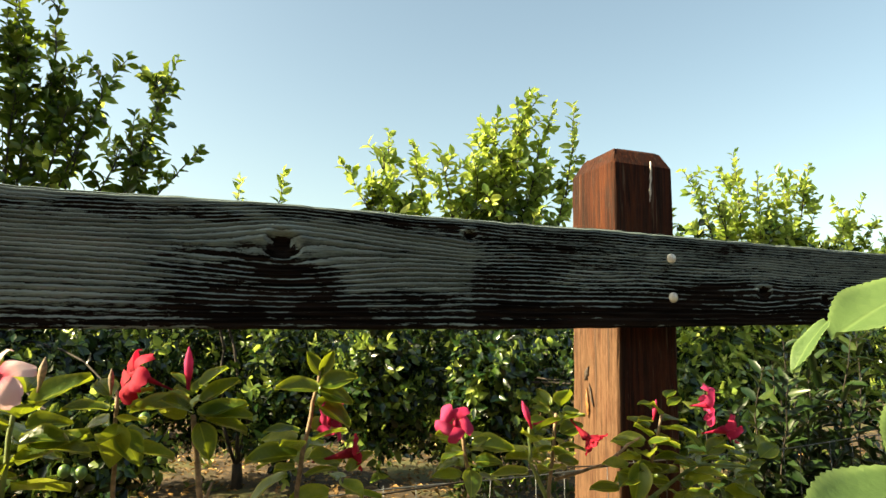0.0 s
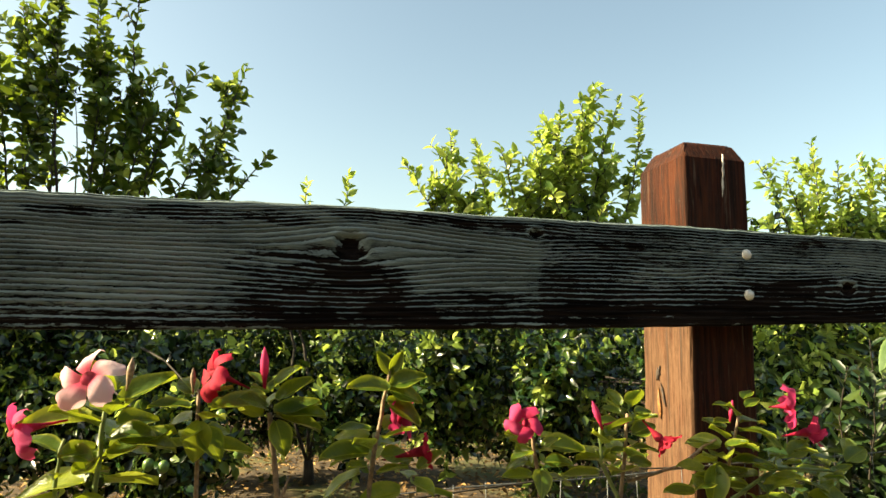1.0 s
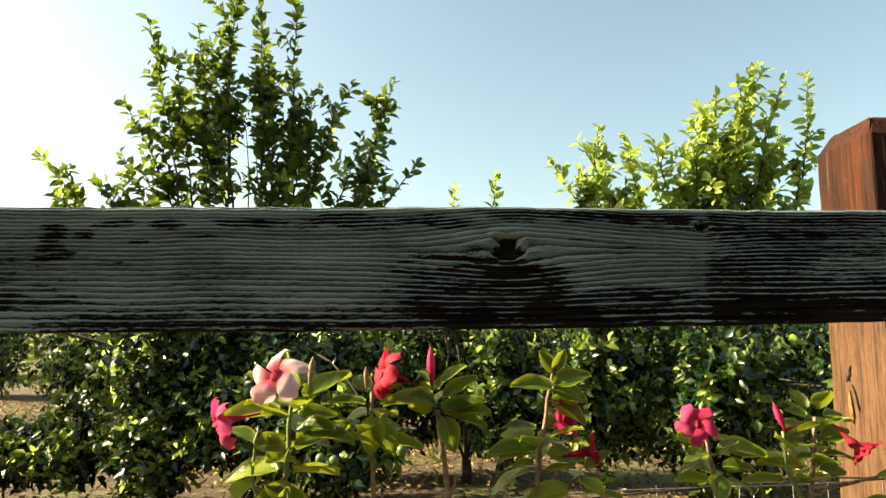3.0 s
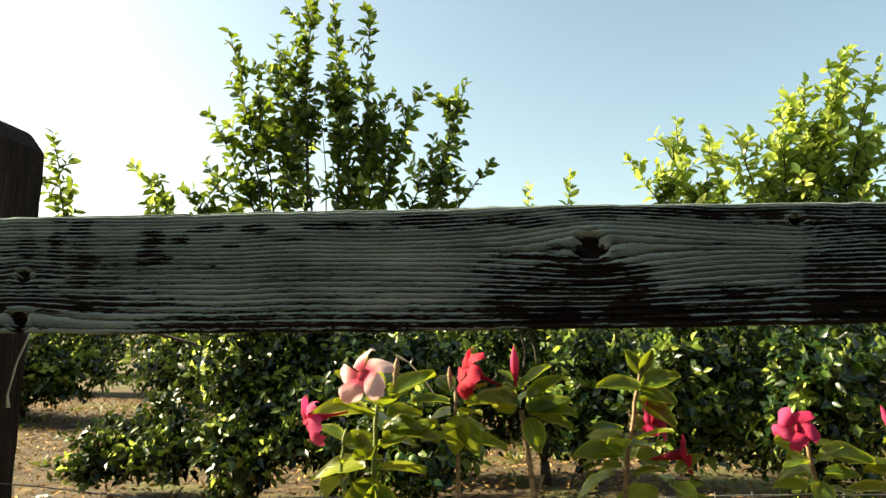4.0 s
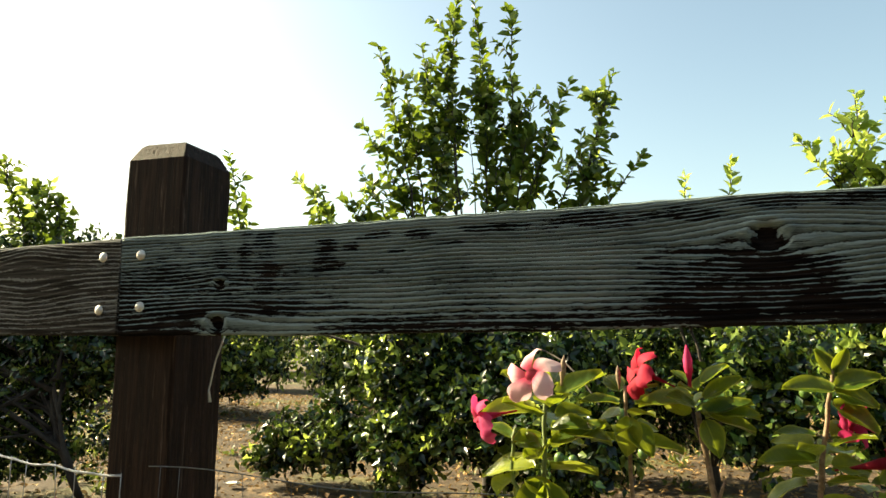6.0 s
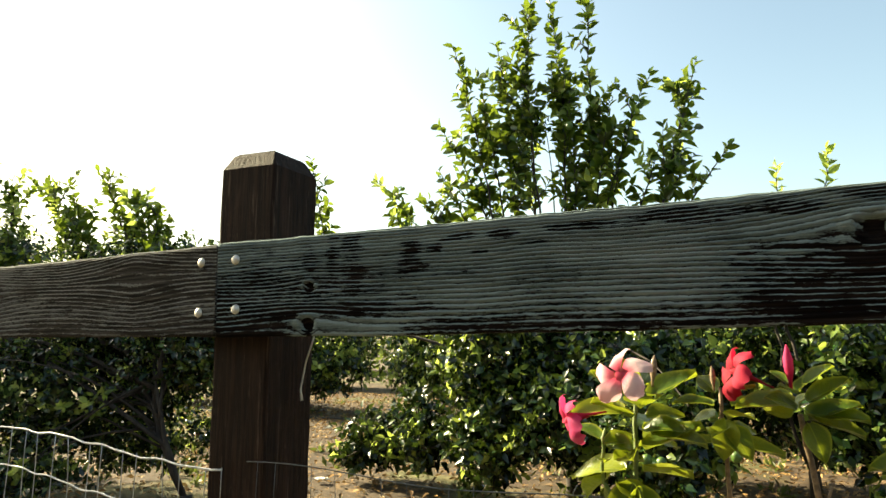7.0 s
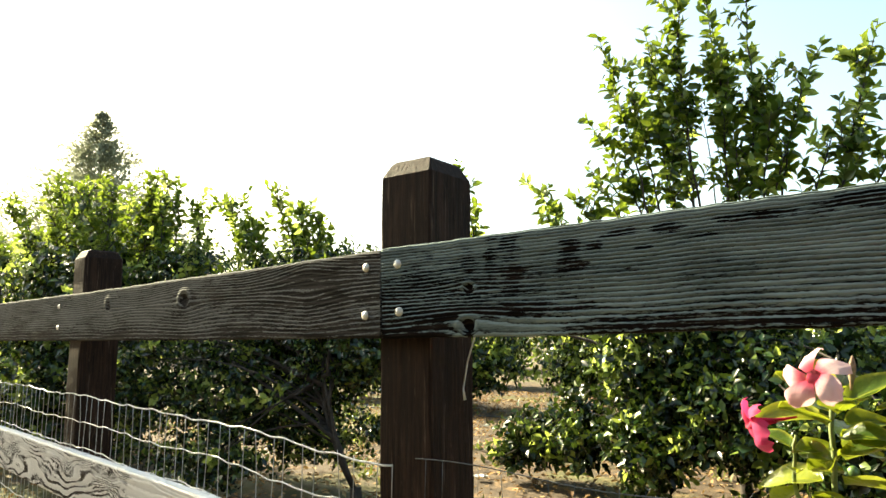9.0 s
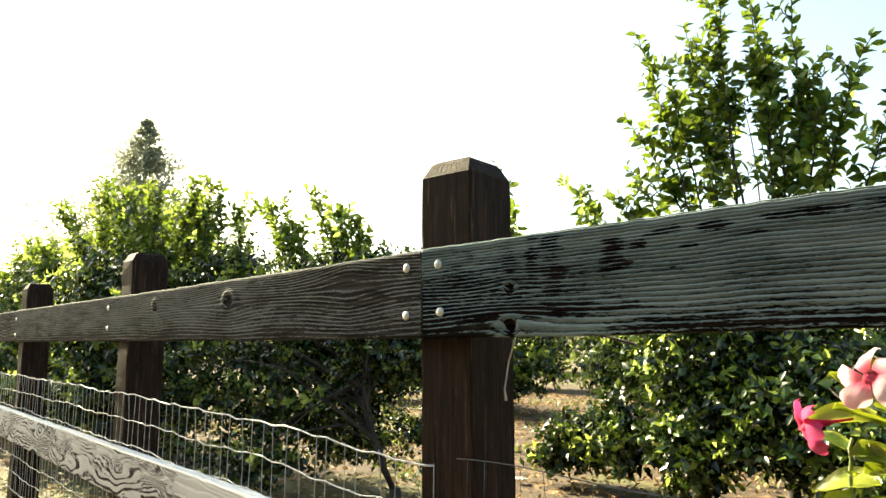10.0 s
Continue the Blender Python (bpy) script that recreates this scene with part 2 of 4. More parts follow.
def leaf_material(name, dark, mid, light, glow, gloss=0.33, through_light=0.35, by_object=False, scale=9.0, veins=False, throat=None, shine=0.32):
    """Thin foliage: colour by leaf, light that passes through, veins on large blades, a coloured throat on petals."""
    m, nt, bsdf = material(name)
    if by_object:
        rnd = node(nt, "ShaderNodeObjectInfo").outputs["Random"]
    else:
        rnd = node(nt, "ShaderNodeNewGeometry").outputs["Random Per Island"]
    co = node(nt, "ShaderNodeTexCoord").outputs["Object"]
    patch = noise_at(nt, co, scale, 3, 0.6)
    v = calc(nt, "MULTIPLY_ADD", rnd, 0.65, calc(nt, "MULTIPLY", patch, 0.5))
    col = mix(nt, step(nt, v, 0.28, 0.68), dark, mid)
    col = mix(nt, step(nt, v, 0.68, 0.98), col, light)
    xyz = node(nt, "ShaderNodeSeparateXYZ", Vector=co).outputs
    if veins:
        across = calc(nt, "ABSOLUTE", xyz[0])
        rib = step(nt, across, 0.022, 0.004)
        wave = calc(nt, "SINE", calc(nt, "MULTIPLY", calc(nt, "SUBTRACT", xyz[1], calc(nt, "MULTIPLY", across, 0.8)), 58.0))
        side = step(nt, wave, 0.80, 1.0)
        col = mix(nt, calc(nt, "MULTIPLY_ADD", rib, 0.55, calc(nt, "MULTIPLY", side, 0.07)), col, light)
        rim = node(nt, "ShaderNodeAttribute", attribute="edge").outputs["Fac"]
        col = mix(nt, calc(nt, "MULTIPLY", step(nt, calc(nt, "MULTIPLY_ADD", patch, 0.25, rim), 0.86, 1.08), 0.75), col, light)
        blotch = noise_at(nt, co, 5.0, 4, 0.65)
        col = mix(nt, calc(nt, "MULTIPLY", step(nt, blotch, 0.55, 0.72), 0.45), col, light)
        bump(nt, bsdf, calc(nt, "SUBTRACT", blotch, rib), 0.2, 0.02)
    if throat:
        streaks = noise_at(nt, co, 1.0, 3, 0.6, (420, 60, 60))
        near = step(nt, calc(nt, "MULTIPLY_ADD", streaks, 0.012, xyz[1]), 0.050, 0.020)
        col = mix(nt, near, col, throat)
        tip = step(nt, calc(nt, "MULTIPLY_ADD", patch, 0.03, xyz[1]), 0.045, 0.068)
        col = mix(nt, calc(nt, "MULTIPLY", tip, 0.3), col, throat)
        bump(nt, bsdf, streaks, 0.25, 0.001)
    nt.links.new(col, bsdf.inputs["Base Color"])
    bsdf.inputs["Roughness"].default_value = gloss
    bsdf.inputs["Specular IOR Level"].default_value = shine
    tr = nt.nodes.new("ShaderNodeBsdfTranslucent")
    nt.links.new(mix(nt, 0.6, col, glow), tr.inputs["Color"])
    ms = nt.nodes.new("ShaderNodeMixShader")
    ms.inputs[0].default_value = through_light
    nt.links.new(bsdf.outputs[0], ms.inputs[1])
    nt.links.new(tr.outputs[0], ms.inputs[2])
    nt.links.new(ms.outputs[0], nt.nodes["Material Output"].inputs["Surface"])
    return m


MAT_CITRUS = leaf_material("citrus_leaf", (0.010, 0.026, 0.005), (0.045, 0.092, 0.014), (0.22, 0.26, 0.040), (0.28, 0.38, 0.035), 0.26, 0.34, shine=0.5)
# Mature leaves, greens cut to near black to hold the skirt's shade.
MAT_CITRUS_OLD_SHADED = leaf_material("mature_shaded_citrus_leaf", (0.003, 0.009, 0.003), (0.012, 0.034, 0.008), (0.14, 0.19, 0.040), (0.16, 0.25, 0.03), 0.22, 0.08, shine=0.42)
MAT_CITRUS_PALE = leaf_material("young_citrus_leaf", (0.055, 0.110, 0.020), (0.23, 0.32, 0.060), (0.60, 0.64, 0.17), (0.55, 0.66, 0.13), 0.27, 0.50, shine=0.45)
# Needle greens paled so the haze of distance is in the colour.
MAT_HAZED_CONIFER = leaf_material("hazed_conifer_needles", (0.16, 0.18, 0.13), (0.22, 0.24, 0.17), (0.30, 0.31, 0.23), (0.36, 0.38, 0.26), 0.7, 0.5)
MAT_VINE_LEAF = leaf_material("vine_leaf", (0.022, 0.052, 0.007), (0.072, 0.125, 0.015), (0.31, 0.33, 0.040), (0.38, 0.44, 0.03), 0.30, 0.36, True, 3, True, shine=0.4)
# Greens lowered so the shrub's shade sits in the leaf colour.
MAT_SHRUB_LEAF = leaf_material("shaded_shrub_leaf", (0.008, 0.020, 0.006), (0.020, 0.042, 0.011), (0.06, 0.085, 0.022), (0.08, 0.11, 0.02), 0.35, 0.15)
MAT_BROAD_LEAF = leaf_material("broad_leaf", (0.045, 0.085, 0.026), (0.068, 0.118, 0.036), (0.12, 0.18, 0.06), (0.16, 0.24, 0.06), 0.6, 0.14, True, 3, True)
MAT_WEED = leaf_material("weed_leaf", (0.030, 0.050, 0.012), (0.075, 0.105, 0.022), (0.20, 0.21, 0.055), (0.22, 0.27, 0.05), 0.5, 0.3)
MAT_LITTER = leaf_material("dry_leaf", (0.12, 0.062, 0.023), (0.36, 0.21, 0.082), (0.66, 0.47, 0.23), (0.4, 0.28, 0.12), 0.8, 0.1)
MAT_PETAL_RED = leaf_material("crimson_petal", (0.26, 0.003, 0.020), (0.36, 0.006, 0.032), (0.46, 0.013, 0.055), (0.50, 0.009, 0.042), 0.75, 0.35, True, 40, False, (0.30, 0.008, 0.03))
MAT_PETAL_PINK = leaf_material("rose_petal", (0.42, 0.022, 0.11), (0.54, 0.050, 0.18), (0.66, 0.13, 0.29), (0.62, 0.045, 0.17), 0.75, 0.35, True, 40, False, (0.40, 0.012, 0.06))
MAT_PETAL_PALE = leaf_material("pale_pink_petal", (0.76, 0.52, 0.57), (0.82, 0.68, 0.69), (0.86, 0.79, 0.77), (0.84, 0.60, 0.62), 0.75, 0.35, True, 30, False, (0.52, 0.03, 0.10))


def ground_material():
    m, nt, bsdf = material("orchard_ground")
    co = node(nt, "ShaderNodeTexCoord").outputs["Object"]
    a = noise_at(nt, co, 0.55, 4, 0.6)
    b = noise_at(nt, co, 6.0, 5, 0.65)
    c = noise_at(nt, co, 45.0, 4, 0.7)
    col = mix(nt, step(nt, c, 0.3, 0.7), (0.022, 0.014, 0.0075), (0.080, 0.048, 0.023))
    col = mix(nt, step(nt, b, 0.5, 0.68), col, (0.19, 0.118, 0.053))
    col = mix(nt, calc(nt, "MULTIPLY", step(nt, a, 0.50, 0.62), 0.7), col, (0.085, 0.095, 0.024))
    nt.links.new(col, bsdf.inputs["Base Color"])
    bsdf.inputs["Roughness"].default_value = 0.95
    bump(nt, bsdf, calc(nt, "ADD", b, calc(nt, "MULTIPLY", c, 0.5)), 0.8, 0.03)
    return m


MAT_GROUND = ground_material()
# Kept dark so the added wall bounces little light back.
MAT_ADDED_WALL = plain("added_dark_wall", (0.034, 0.036, 0.037), (0.060, 0.062, 0.062), 3.0, 0.9, 0, 0.004, (0.4, 1, 6))

# ---------- ground ----------
GROUND = -0.25


def ground():
    n = 120
    xs = np.sign(np.linspace(-1, 1, n)) * np.abs(np.linspace(-1, 1, n)) ** 3.2 * 900
    gx, gy = np.meshgrid(xs, xs, indexing="ij")
    gz = (vnoise(gx * 0.8, gy * 0.8, 3) - 0.5) * 0.07 * np.exp(-(gx ** 2 + gy ** 2) / 900) + GROUND
    v = np.stack([gx, gy, gz], -1).reshape(-1, 3)
    i = np.arange(n * n).reshape(n, n)
    a, b, c, d = i[:-1, :-1].ravel(), i[1:, :-1].ravel(), i[1:, 1:].ravel(), i[:-1, 1:].ravel()
    me = tri_mesh("ground", v, np.concatenate([np.stack([a, b, c], 1), np.stack([a, c, d], 1)]))
    me.materials.append(MAT_GROUND)
    return tagged(new("ground", me), "dry orchard soil with straw and patches of weeds", "ground", kind="structure")


ground()


def added_back_wall():
    """An unseen wall added behind the camera to hold sky light off the fence."""
    bm = bmesh.new()
    bmesh.ops.create_cube(bm, size=1)
    bmesh.ops.scale(bm, vec=(22, 0.25, 3.9), verts=bm.verts)
    bmesh.ops.translate(bm, vec=(3, -4.2, GROUND + 1.9), verts=bm.verts)
    bmesh.ops.bevel(bm, geom=bm.edges[:], offset=0.015, segments=2, affect="EDGES")
    me = bpy.data.meshes.new("added_wall_south")
    bm.to_mesh(me)
    bm.free()
    me.materials.append(MAT_ADDED_WALL)
    tagged(new("added_wall_south", me), "unseen added dark wall that blocks sky light from behind", "wall", kind="structure")


added_back_wall()


# ---------- leaves in bulk ----------
STATIONS = ((0.30, 0.44), (0.66, 0.40))


def leaf_cloud(name, base, along, normal, length, width, droop=0.18, fold=0.22, plain_shape=False):
    """One mesh of many small leaves; each has eight triangles, a folded midrib and a bent tip."""
    along /= np.linalg.norm(along, axis=1, keepdims=True)
    side = np.cross(along, normal)
    side /= np.linalg.norm(side, axis=1, keepdims=True) + 1e-9
    up = np.cross(side, along)
    L, W = length[:, None], width[:, None]
    cols = [base]
    for f, w in (((0.45, 0.5),) if plain_shape else STATIONS):
        c = base + along * L * f - up * L * droop * f * f
        for k in (-1, 0, 1):
            cols.append(c + side * W * w * k + up * W * fold * abs(k))
    cols.append(base + along * L - up * L * droop)
    v = np.stack(cols, 1)
    t = np.array([(0, 1, 2), (0, 2, 3), (1, 4, 5), (1, 5, 2), (2, 5, 6), (2, 6, 3), (4, 7, 5), (5, 7, 6)])
    if plain_shape:
        t = np.array([(0, 1, 2), (0, 2, 3), (1, 4, 2), (2, 4, 3)])
    tris = (t[None] + len(cols) * np.arange(len(base))[:, None, None]).reshape(-1, 3)
    return tri_mesh(name, v.reshape(-1, 3), tris)


def shoot_path(rng, start, end, n=14, bend=0.08):
    start, end = np.array(start, float), np.array(end, float)
    t = np.linspace(0, 1, n)[:, None]
    span = np.linalg.norm(end - start)
    off = rng.normal(size=3) * bend * span
    p = start + (end - start) * t + off * (t * (1 - t)) * 1.6
    p[:, 2] += span * 0.12 * np.sin(t[:, 0] * np.pi) * 0.5
    return p + rng.normal(size=p.shape) * 0.006


def leaves_on(rng, path, gap, size, start=0.25):
    """Leaf bases, directions, normals and lengths along a shoot."""
    seg = np.linalg.norm(np.diff(path, axis=0), axis=1)
    dist = np.concatenate([[0], np.cumsum(seg)])
    s = np.arange(dist[-1] * start, dist[-1], gap)
    if not len(s):
        s = np.array([dist[-1] * 0.9])
    s = s + rng.normal(size=len(s)) * gap * 0.3
    pos = np.stack([np.interp(s, dist, path[:, k]) for k in range(3)], 1)
    d = path[-1] - path[max(0, len(path) - 5)]
    d /= np.linalg.norm(d)
    ang = np.arange(len(s)) * 2.4 + rng.uniform(0, 6) + rng.normal(size=len(s)) * 0.4
    ref = np.cross(d, [0.2, 1.0, 0.1])
    ref /= np.linalg.norm(ref)
    ref2 = np.cross(d, ref)
    out = np.cos(ang)[:, None] * ref + np.sin(ang)[:, None] * ref2
    rise = 0.25 + 0.55 * rng.random((len(s), 1)) + 0.5 * (s / max(dist[-1], 1e-6))[:, None] ** 4
    way = out + d * rise + rng.normal(size=out.shape) * 0.34
    nor = d + out * -0.3 + rng.normal(size=out.shape) * 0.7
    taper = np.clip(1.25 - 0.45 * (s / dist[-1]), 0.7, 1.0)
    return pos, way, nor, size * taper * rng.uniform(0.7, 1.2, len(s))


def citrus_tree(name, label, seed, base, shoots, masses, pale=0.5, size=0.085, fruit=0, gap=0.022, plain_shape=False, hang=(), lit=0.5, leafage=0.72, slim=1.0, bare=0.25):
    """Trunk, limbs, upright shoots with leaves, and a dense skirt. shoots: tops (x, y, z, side shoots);
    masses: centre, radii, number of twigs."""
    rng = np.random.default_rng(seed)
    tree = thing(name, label, "tree", "orchard trees", base)
    bx, by, bz = base
    wood, young, old, skirt = [], [], [], []
    fork = np.array([bx, by, bz + 0.20])
    forks = []

    def from_limb():
        return fork if len(forks) < 4 else forks[rng.integers(0, 4)][rng.integers(2, 5)]

    trunk = [(bx, by, bz - 0.1), (bx + 0.01, by, bz + 0.08), (bx, by, bz + 0.23)]
    wood.append(tube(trunk, (0.062, 0.050, 0.044), 8))
    for x, y, z, sides in shoots:
        f0 = 0.93 if x - bx < -2.4 else 0.45
        low = np.array([bx + (x - bx) * f0, by + (y - by) * 0.4, min(1.25, z * 0.45)]) + rng.normal(size=3) * 0.06
        limb = shoot_path(rng, from_limb(), low, 7, 0.12)
        forks.append(limb)
        wood.append(tube(limb.tolist(), np.linspace(0.018, 0.012, 7), 5))
        main = shoot_path(rng, low, (x, y, z), 16, 0.07)
        wood.append(tube(main.tolist(), np.linspace(0.013, 0.003, 16), 5))
        (young if rng.random() < pale else old).append(leaves_on(rng, main, gap, size, bare))
        for k in range(sides):
            f = rng.uniform(bare - 0.05, 0.9)
            p0 = main[int(f * 15)]
            reach = (0.16 + 0.5 * rng.random()) * (1.1 - 0.75 * f) * slim
            a = rng.uniform(0, 2 * np.pi)
            end = p0 + np.array([np.cos(a) * reach * 0.75, np.sin(a) * reach * 0.75, reach * (0.35 + 0.8 * rng.random()) / slim])
            side = shoot_path(rng, p0, end, 9, 0.1)
            wood.append(tube(side.tolist(), np.linspace(0.006, 0.002, 9), 4))
            (young if rng.random() < pale else old).append(leaves_on(rng, side, gap, size * 0.95, 0.12))
    fruits = [np.array(p) for p in hang]
    for (cx, cy, cz), (rx, ry, rz), count in masses:
        centre, radii = np.array([cx, cy, cz]), np.array([rx, ry, rz])
        for k in range(3):
            d = rng.normal(size=3)
            d /= np.linalg.norm(d)
            limb = shoot_path(rng, from_limb(), centre + d * radii * 0.5, 8, 0.12)
            forks.append(limb)
            limb[:, 2] = np.maximum(limb[:, 2], bz + 0.1)
            wood.append(tube(limb.tolist(), np.linspace(0.011, 0.003, 8), 5))
        for k in range(count):
            d = rng.normal(size=3)
            d /= np.linalg.norm(d)
            r = rng.uniform(0.35, 1.0) ** 0.6 * (0.66 + 0.55 * vnoise(np.array([d[0] * 3.6 + d[1] + seed]), np.array([d[2] * 3.6 + cx]), 5)[0])
            end = centre + d * radii * r
            end[2] = max(end[2], bz + 0.10 + 0.2 * rng.random())
            out = d * np.array([1, 1, 0.5]) + np.array([0, 0, 0.45 * rng.random()])
            start = end - out / np.linalg.norm(out) * rng.uniform(0.14, 0.32)
            tw = shoot_path(rng, start, end, 6, 0.12)
            # lit: share of skirt twigs given pale leaves in place of sunlit ones.
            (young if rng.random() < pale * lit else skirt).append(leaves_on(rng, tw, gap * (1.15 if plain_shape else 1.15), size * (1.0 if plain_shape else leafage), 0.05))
            if k < fruit:
                fruits.append(end - np.array([0, 0, 0.05]))
    part("trunk", mesh_from("trunk", *joined(wood)), MAT_BARK, tree).matrix_parent_inverse = Matrix.Translation(base).inverted()
    # The skirt takes the leaf copy with shade in its colour.
    for nm, group, mat, simple in (("crown", old, MAT_CITRUS, plain_shape), ("young_foliage", young, MAT_CITRUS_PALE, plain_shape), ("skirt", skirt, MAT_CITRUS_OLD_SHADED, True)):
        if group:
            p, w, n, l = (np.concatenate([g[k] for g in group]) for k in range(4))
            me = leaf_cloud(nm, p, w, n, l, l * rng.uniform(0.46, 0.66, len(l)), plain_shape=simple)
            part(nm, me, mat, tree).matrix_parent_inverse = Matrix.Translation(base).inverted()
    for f in fruits:
        ob = part("fruit", FRUIT, MAT_FRUIT, tree)
        ob.matrix_parent_inverse = Matrix.Translation(base).inverted()
        ob.location = f
    return tree


def fruit_mesh():
    v, f = tube([(0, 0, z) for z in (-0.036, -0.030, -0.017, 0.0, 0.017, 0.029, 0.035)], (0.005, 0.018, 0.028, 0.031, 0.028, 0.018, 0.005), 10)
    return mesh_from("fruit", v, f)


FRUIT = fruit_mesh()

citrus_tree("citrus_tree", "tall citrus tree with upright leafy water shoots against the sky", 11, (-1.3, 4.7, GROUND),
            [(-1.50, 4.5, 4.20, 17), (-1.36, 4.55, 4.10, 14), (-1.03, 4.5, 4.00, 12), (-2.28, 4.5, 3.78, 9), (-1.83, 4.45, 3.70, 14), (-2.0, 4.5, 3.35, 11), (-0.52, 4.5, 3.22, 8), (-0.16, 4.5, 3.29, 12),
             (-2.43, 4.5, 3.05, 7), (-0.85, 4.45, 2.98, 9), (-1.25, 4.6, 3.35, 11), (-1.6, 4.55, 3.25, 11), (-1.0, 4.5, 2.95, 7), (-2.42, 4.5, 2.6, 6), (0.05, 4.5, 2.55, 3), (-0.45, 4.5, 2.65, 6), (-1.75, 4.5, 2.8, 6),
             (-2.1, 4.5, 2.7, 5), (-3.12, 4.5, 2.60, 4), (-2.62, 4.5, 2.36, 7), (-2.9, 4.5, 2.2, 5), (-3.85, 4.5, 2.88, 7), (-0.2, 4.45, 2.5, 5), (-1.2, 4.5, 3.0, 8), (-1.75, 4.5, 3.1, 8), (-0.7, 4.5, 2.7, 5)],
            [((-1.3, 4.55, 3.0), (0.5, 0.35, 0.25), 8), ((-1.1, 4.6, 0.80), (1.35, 0.8, 0.72), 560), ((-2.95, 4.5, 0.12), (0.60, 0.40, 0.42), 130), ((-2.45, 4.35, 0.22), (0.45, 0.40, 0.46), 110), ((-3.25, 4.4, -0.02), (0.32, 0.3, 0.22), 36), ((-0.9, 4.1, 0.5), (0.95, 0.7, 0.66), 380), ((-0.40, 3.35, 0.42), (0.5, 0.35, 0.45), 150), ((-0.5, 5.7, 0.7), (1.7, 0.5, 0.85), 480), ((-1.85, 4.2, 0.9), (0.65, 0.5, 0.65), 230), ((-1.75, 4.0, 0.25), (0.55, 0.45, 0.45), 170)], 0.20, 0.122, 1, 0.026, lit=0.5, leafage=0.78, slim=0.80, bare=0.50,
            hang=[(-0.11, 3.03, 0.63), (-0.47, 3.03, 0.37), (-0.39, 3.02, 0.36), (0.0, 3.04, 0.42)])
citrus_tree("citrus_tree", "citrus tree with pale yellow-green young shoots", 23, (2.45, 4.7, GROUND),
            [(3.02, 4.5, 3.52, 15), (3.46, 4.5, 3.41, 14), (3.24, 4.5, 3.36, 11), (2.65, 4.5, 3.23, 14), (1.60, 4.5, 2.92, 14), (1.42, 4.5, 2.78, 11), (1.19, 4.5, 2.60, 14), (1.83, 4.5, 2.84, 8), (2.06, 4.5, 2.82, 9), (2.3, 4.5, 2.5, 18), (2.45, 4.5, 2.8, 14), (2.9, 4.5, 3.1, 18),
             (3.3, 4.6, 2.9, 16), (2.85, 4.4, 2.85, 16), (2.6, 4.5, 2.7, 12), (1.4, 4.4, 2.5, 12), (3.1, 4.5, 2.6, 10)],
            [((2.85, 4.55, 2.2), (0.75, 0.5, 0.45), 14), ((2.4, 4.7, 0.85), (1.5, 0.95, 0.85), 900), ((0.75, 4.05, 0.72), (0.45, 0.35, 0.62), 230), ((1.4, 3.75, 0.78), (0.5, 0.35, 0.68), 250), ((2.1, 3.4, 0.70), (0.5, 0.35, 0.66), 250), ((2.9, 3.1, 0.62), (0.55, 0.35, 0.62), 230)], 0.92, 0.124, 1, 0.026, lit=0.16, leafage=0.76, slim=0.85)
citrus_tree("citrus_tree", "citrus tree with pale sunlit young shoots along the row", 37, (6.2, 5.0, GROUND),
            [(4.84, 4.6, 2.97, 10), (5.2, 4.6, 2.88, 11), (5.55, 4.6, 3.22, 13), (5.86, 4.6, 3.02, 12), (6.36, 4.6, 3.08, 13), (6.62, 4.6, 3.20, 14), (6.1, 4.7, 2.75, 12), (4.5, 4.6, 2.75, 9), (5.4, 4.7, 2.6, 12), (6.9, 4.7, 2.85, 12), (7.3, 4.7, 2.7, 11), (7.65, 4.7, 2.97, 13), (7.95, 4.8, 2.75, 12)],
            [((6.2, 4.8, 2.2), (1.6, 0.6, 0.40), 130), ((6.2, 5.0, 1.1), (1.9, 1.0, 1.05), 1000), ((4.7, 4.4, 0.6), (0.95, 0.7, 0.75), 420)], 0.92, 0.124, 0, 0.025, True, slim=0.85)
citrus_tree("young_citrus_tree", "low young citrus shrub between two taller trees", 41, (0.55, 5.4, GROUND),
            [(0.41, 5.2, 2.52, 3), (0.80, 5.2, 2.65, 3), (0.2, 5.2, 2.2, 4)],
            [((0.6, 5.8, 0.95), (1.3, 0.7, 1.05), 760)], 0.6, 0.118, lit=0.2)
citrus_tree("citrus_tree", "spreading citrus tree with a dark shaded skirt and forked trunk", 47, (-3.5, 2.65, GROUND),
            [(-4.15, 2.9, 2.11, 8), (-4.44, 2.9, 2.24, 10), (-4.88, 2.9, 2.46, 12), (-5.17, 2.9, 2.27, 10), (-5.44, 2.9, 2.40, 11), (-4.69, 3.0, 2.12, 10), (-5.73, 2.9, 2.46, 11), (-6.03, 2.9, 2.52, 12), (-6.3, 2.9, 2.60, 12), (-6.54, 2.9, 2.84, 13), (-6.95, 2.9, 2.87, 13), (-6.75, 2.9, 2.6, 12), (-3.94, 2.8, 1.89, 5), (-5.9, 2.9, 2.1, 10)],
            # The 0.12-high mass is low growth added to shade the soil.
            [((-4.5, 3.0, 1.35), (1.2, 0.8, 0.65), 900), ((-3.75, 2.95, 1.0), (0.95, 0.65, 0.52), 560), ((-5.0, 2.7, 0.60), (1.0, 0.7, 0.60), 600), ((-6.0, 2.3, 0.75), (0.8, 0.6, 0.85), 420), ((-4.5, 3.2, 0.32), (1.0, 0.5, 0.50), 280), ((-4.7, 2.2, 0.12), (0.8, 0.4, 0.28), 170), ((-6.2, 2.95, 1.6), (0.9, 0.6, 0.65), 420)], 0.28, 0.09, 0, 0.02, lit=0.45, slim=0.7)
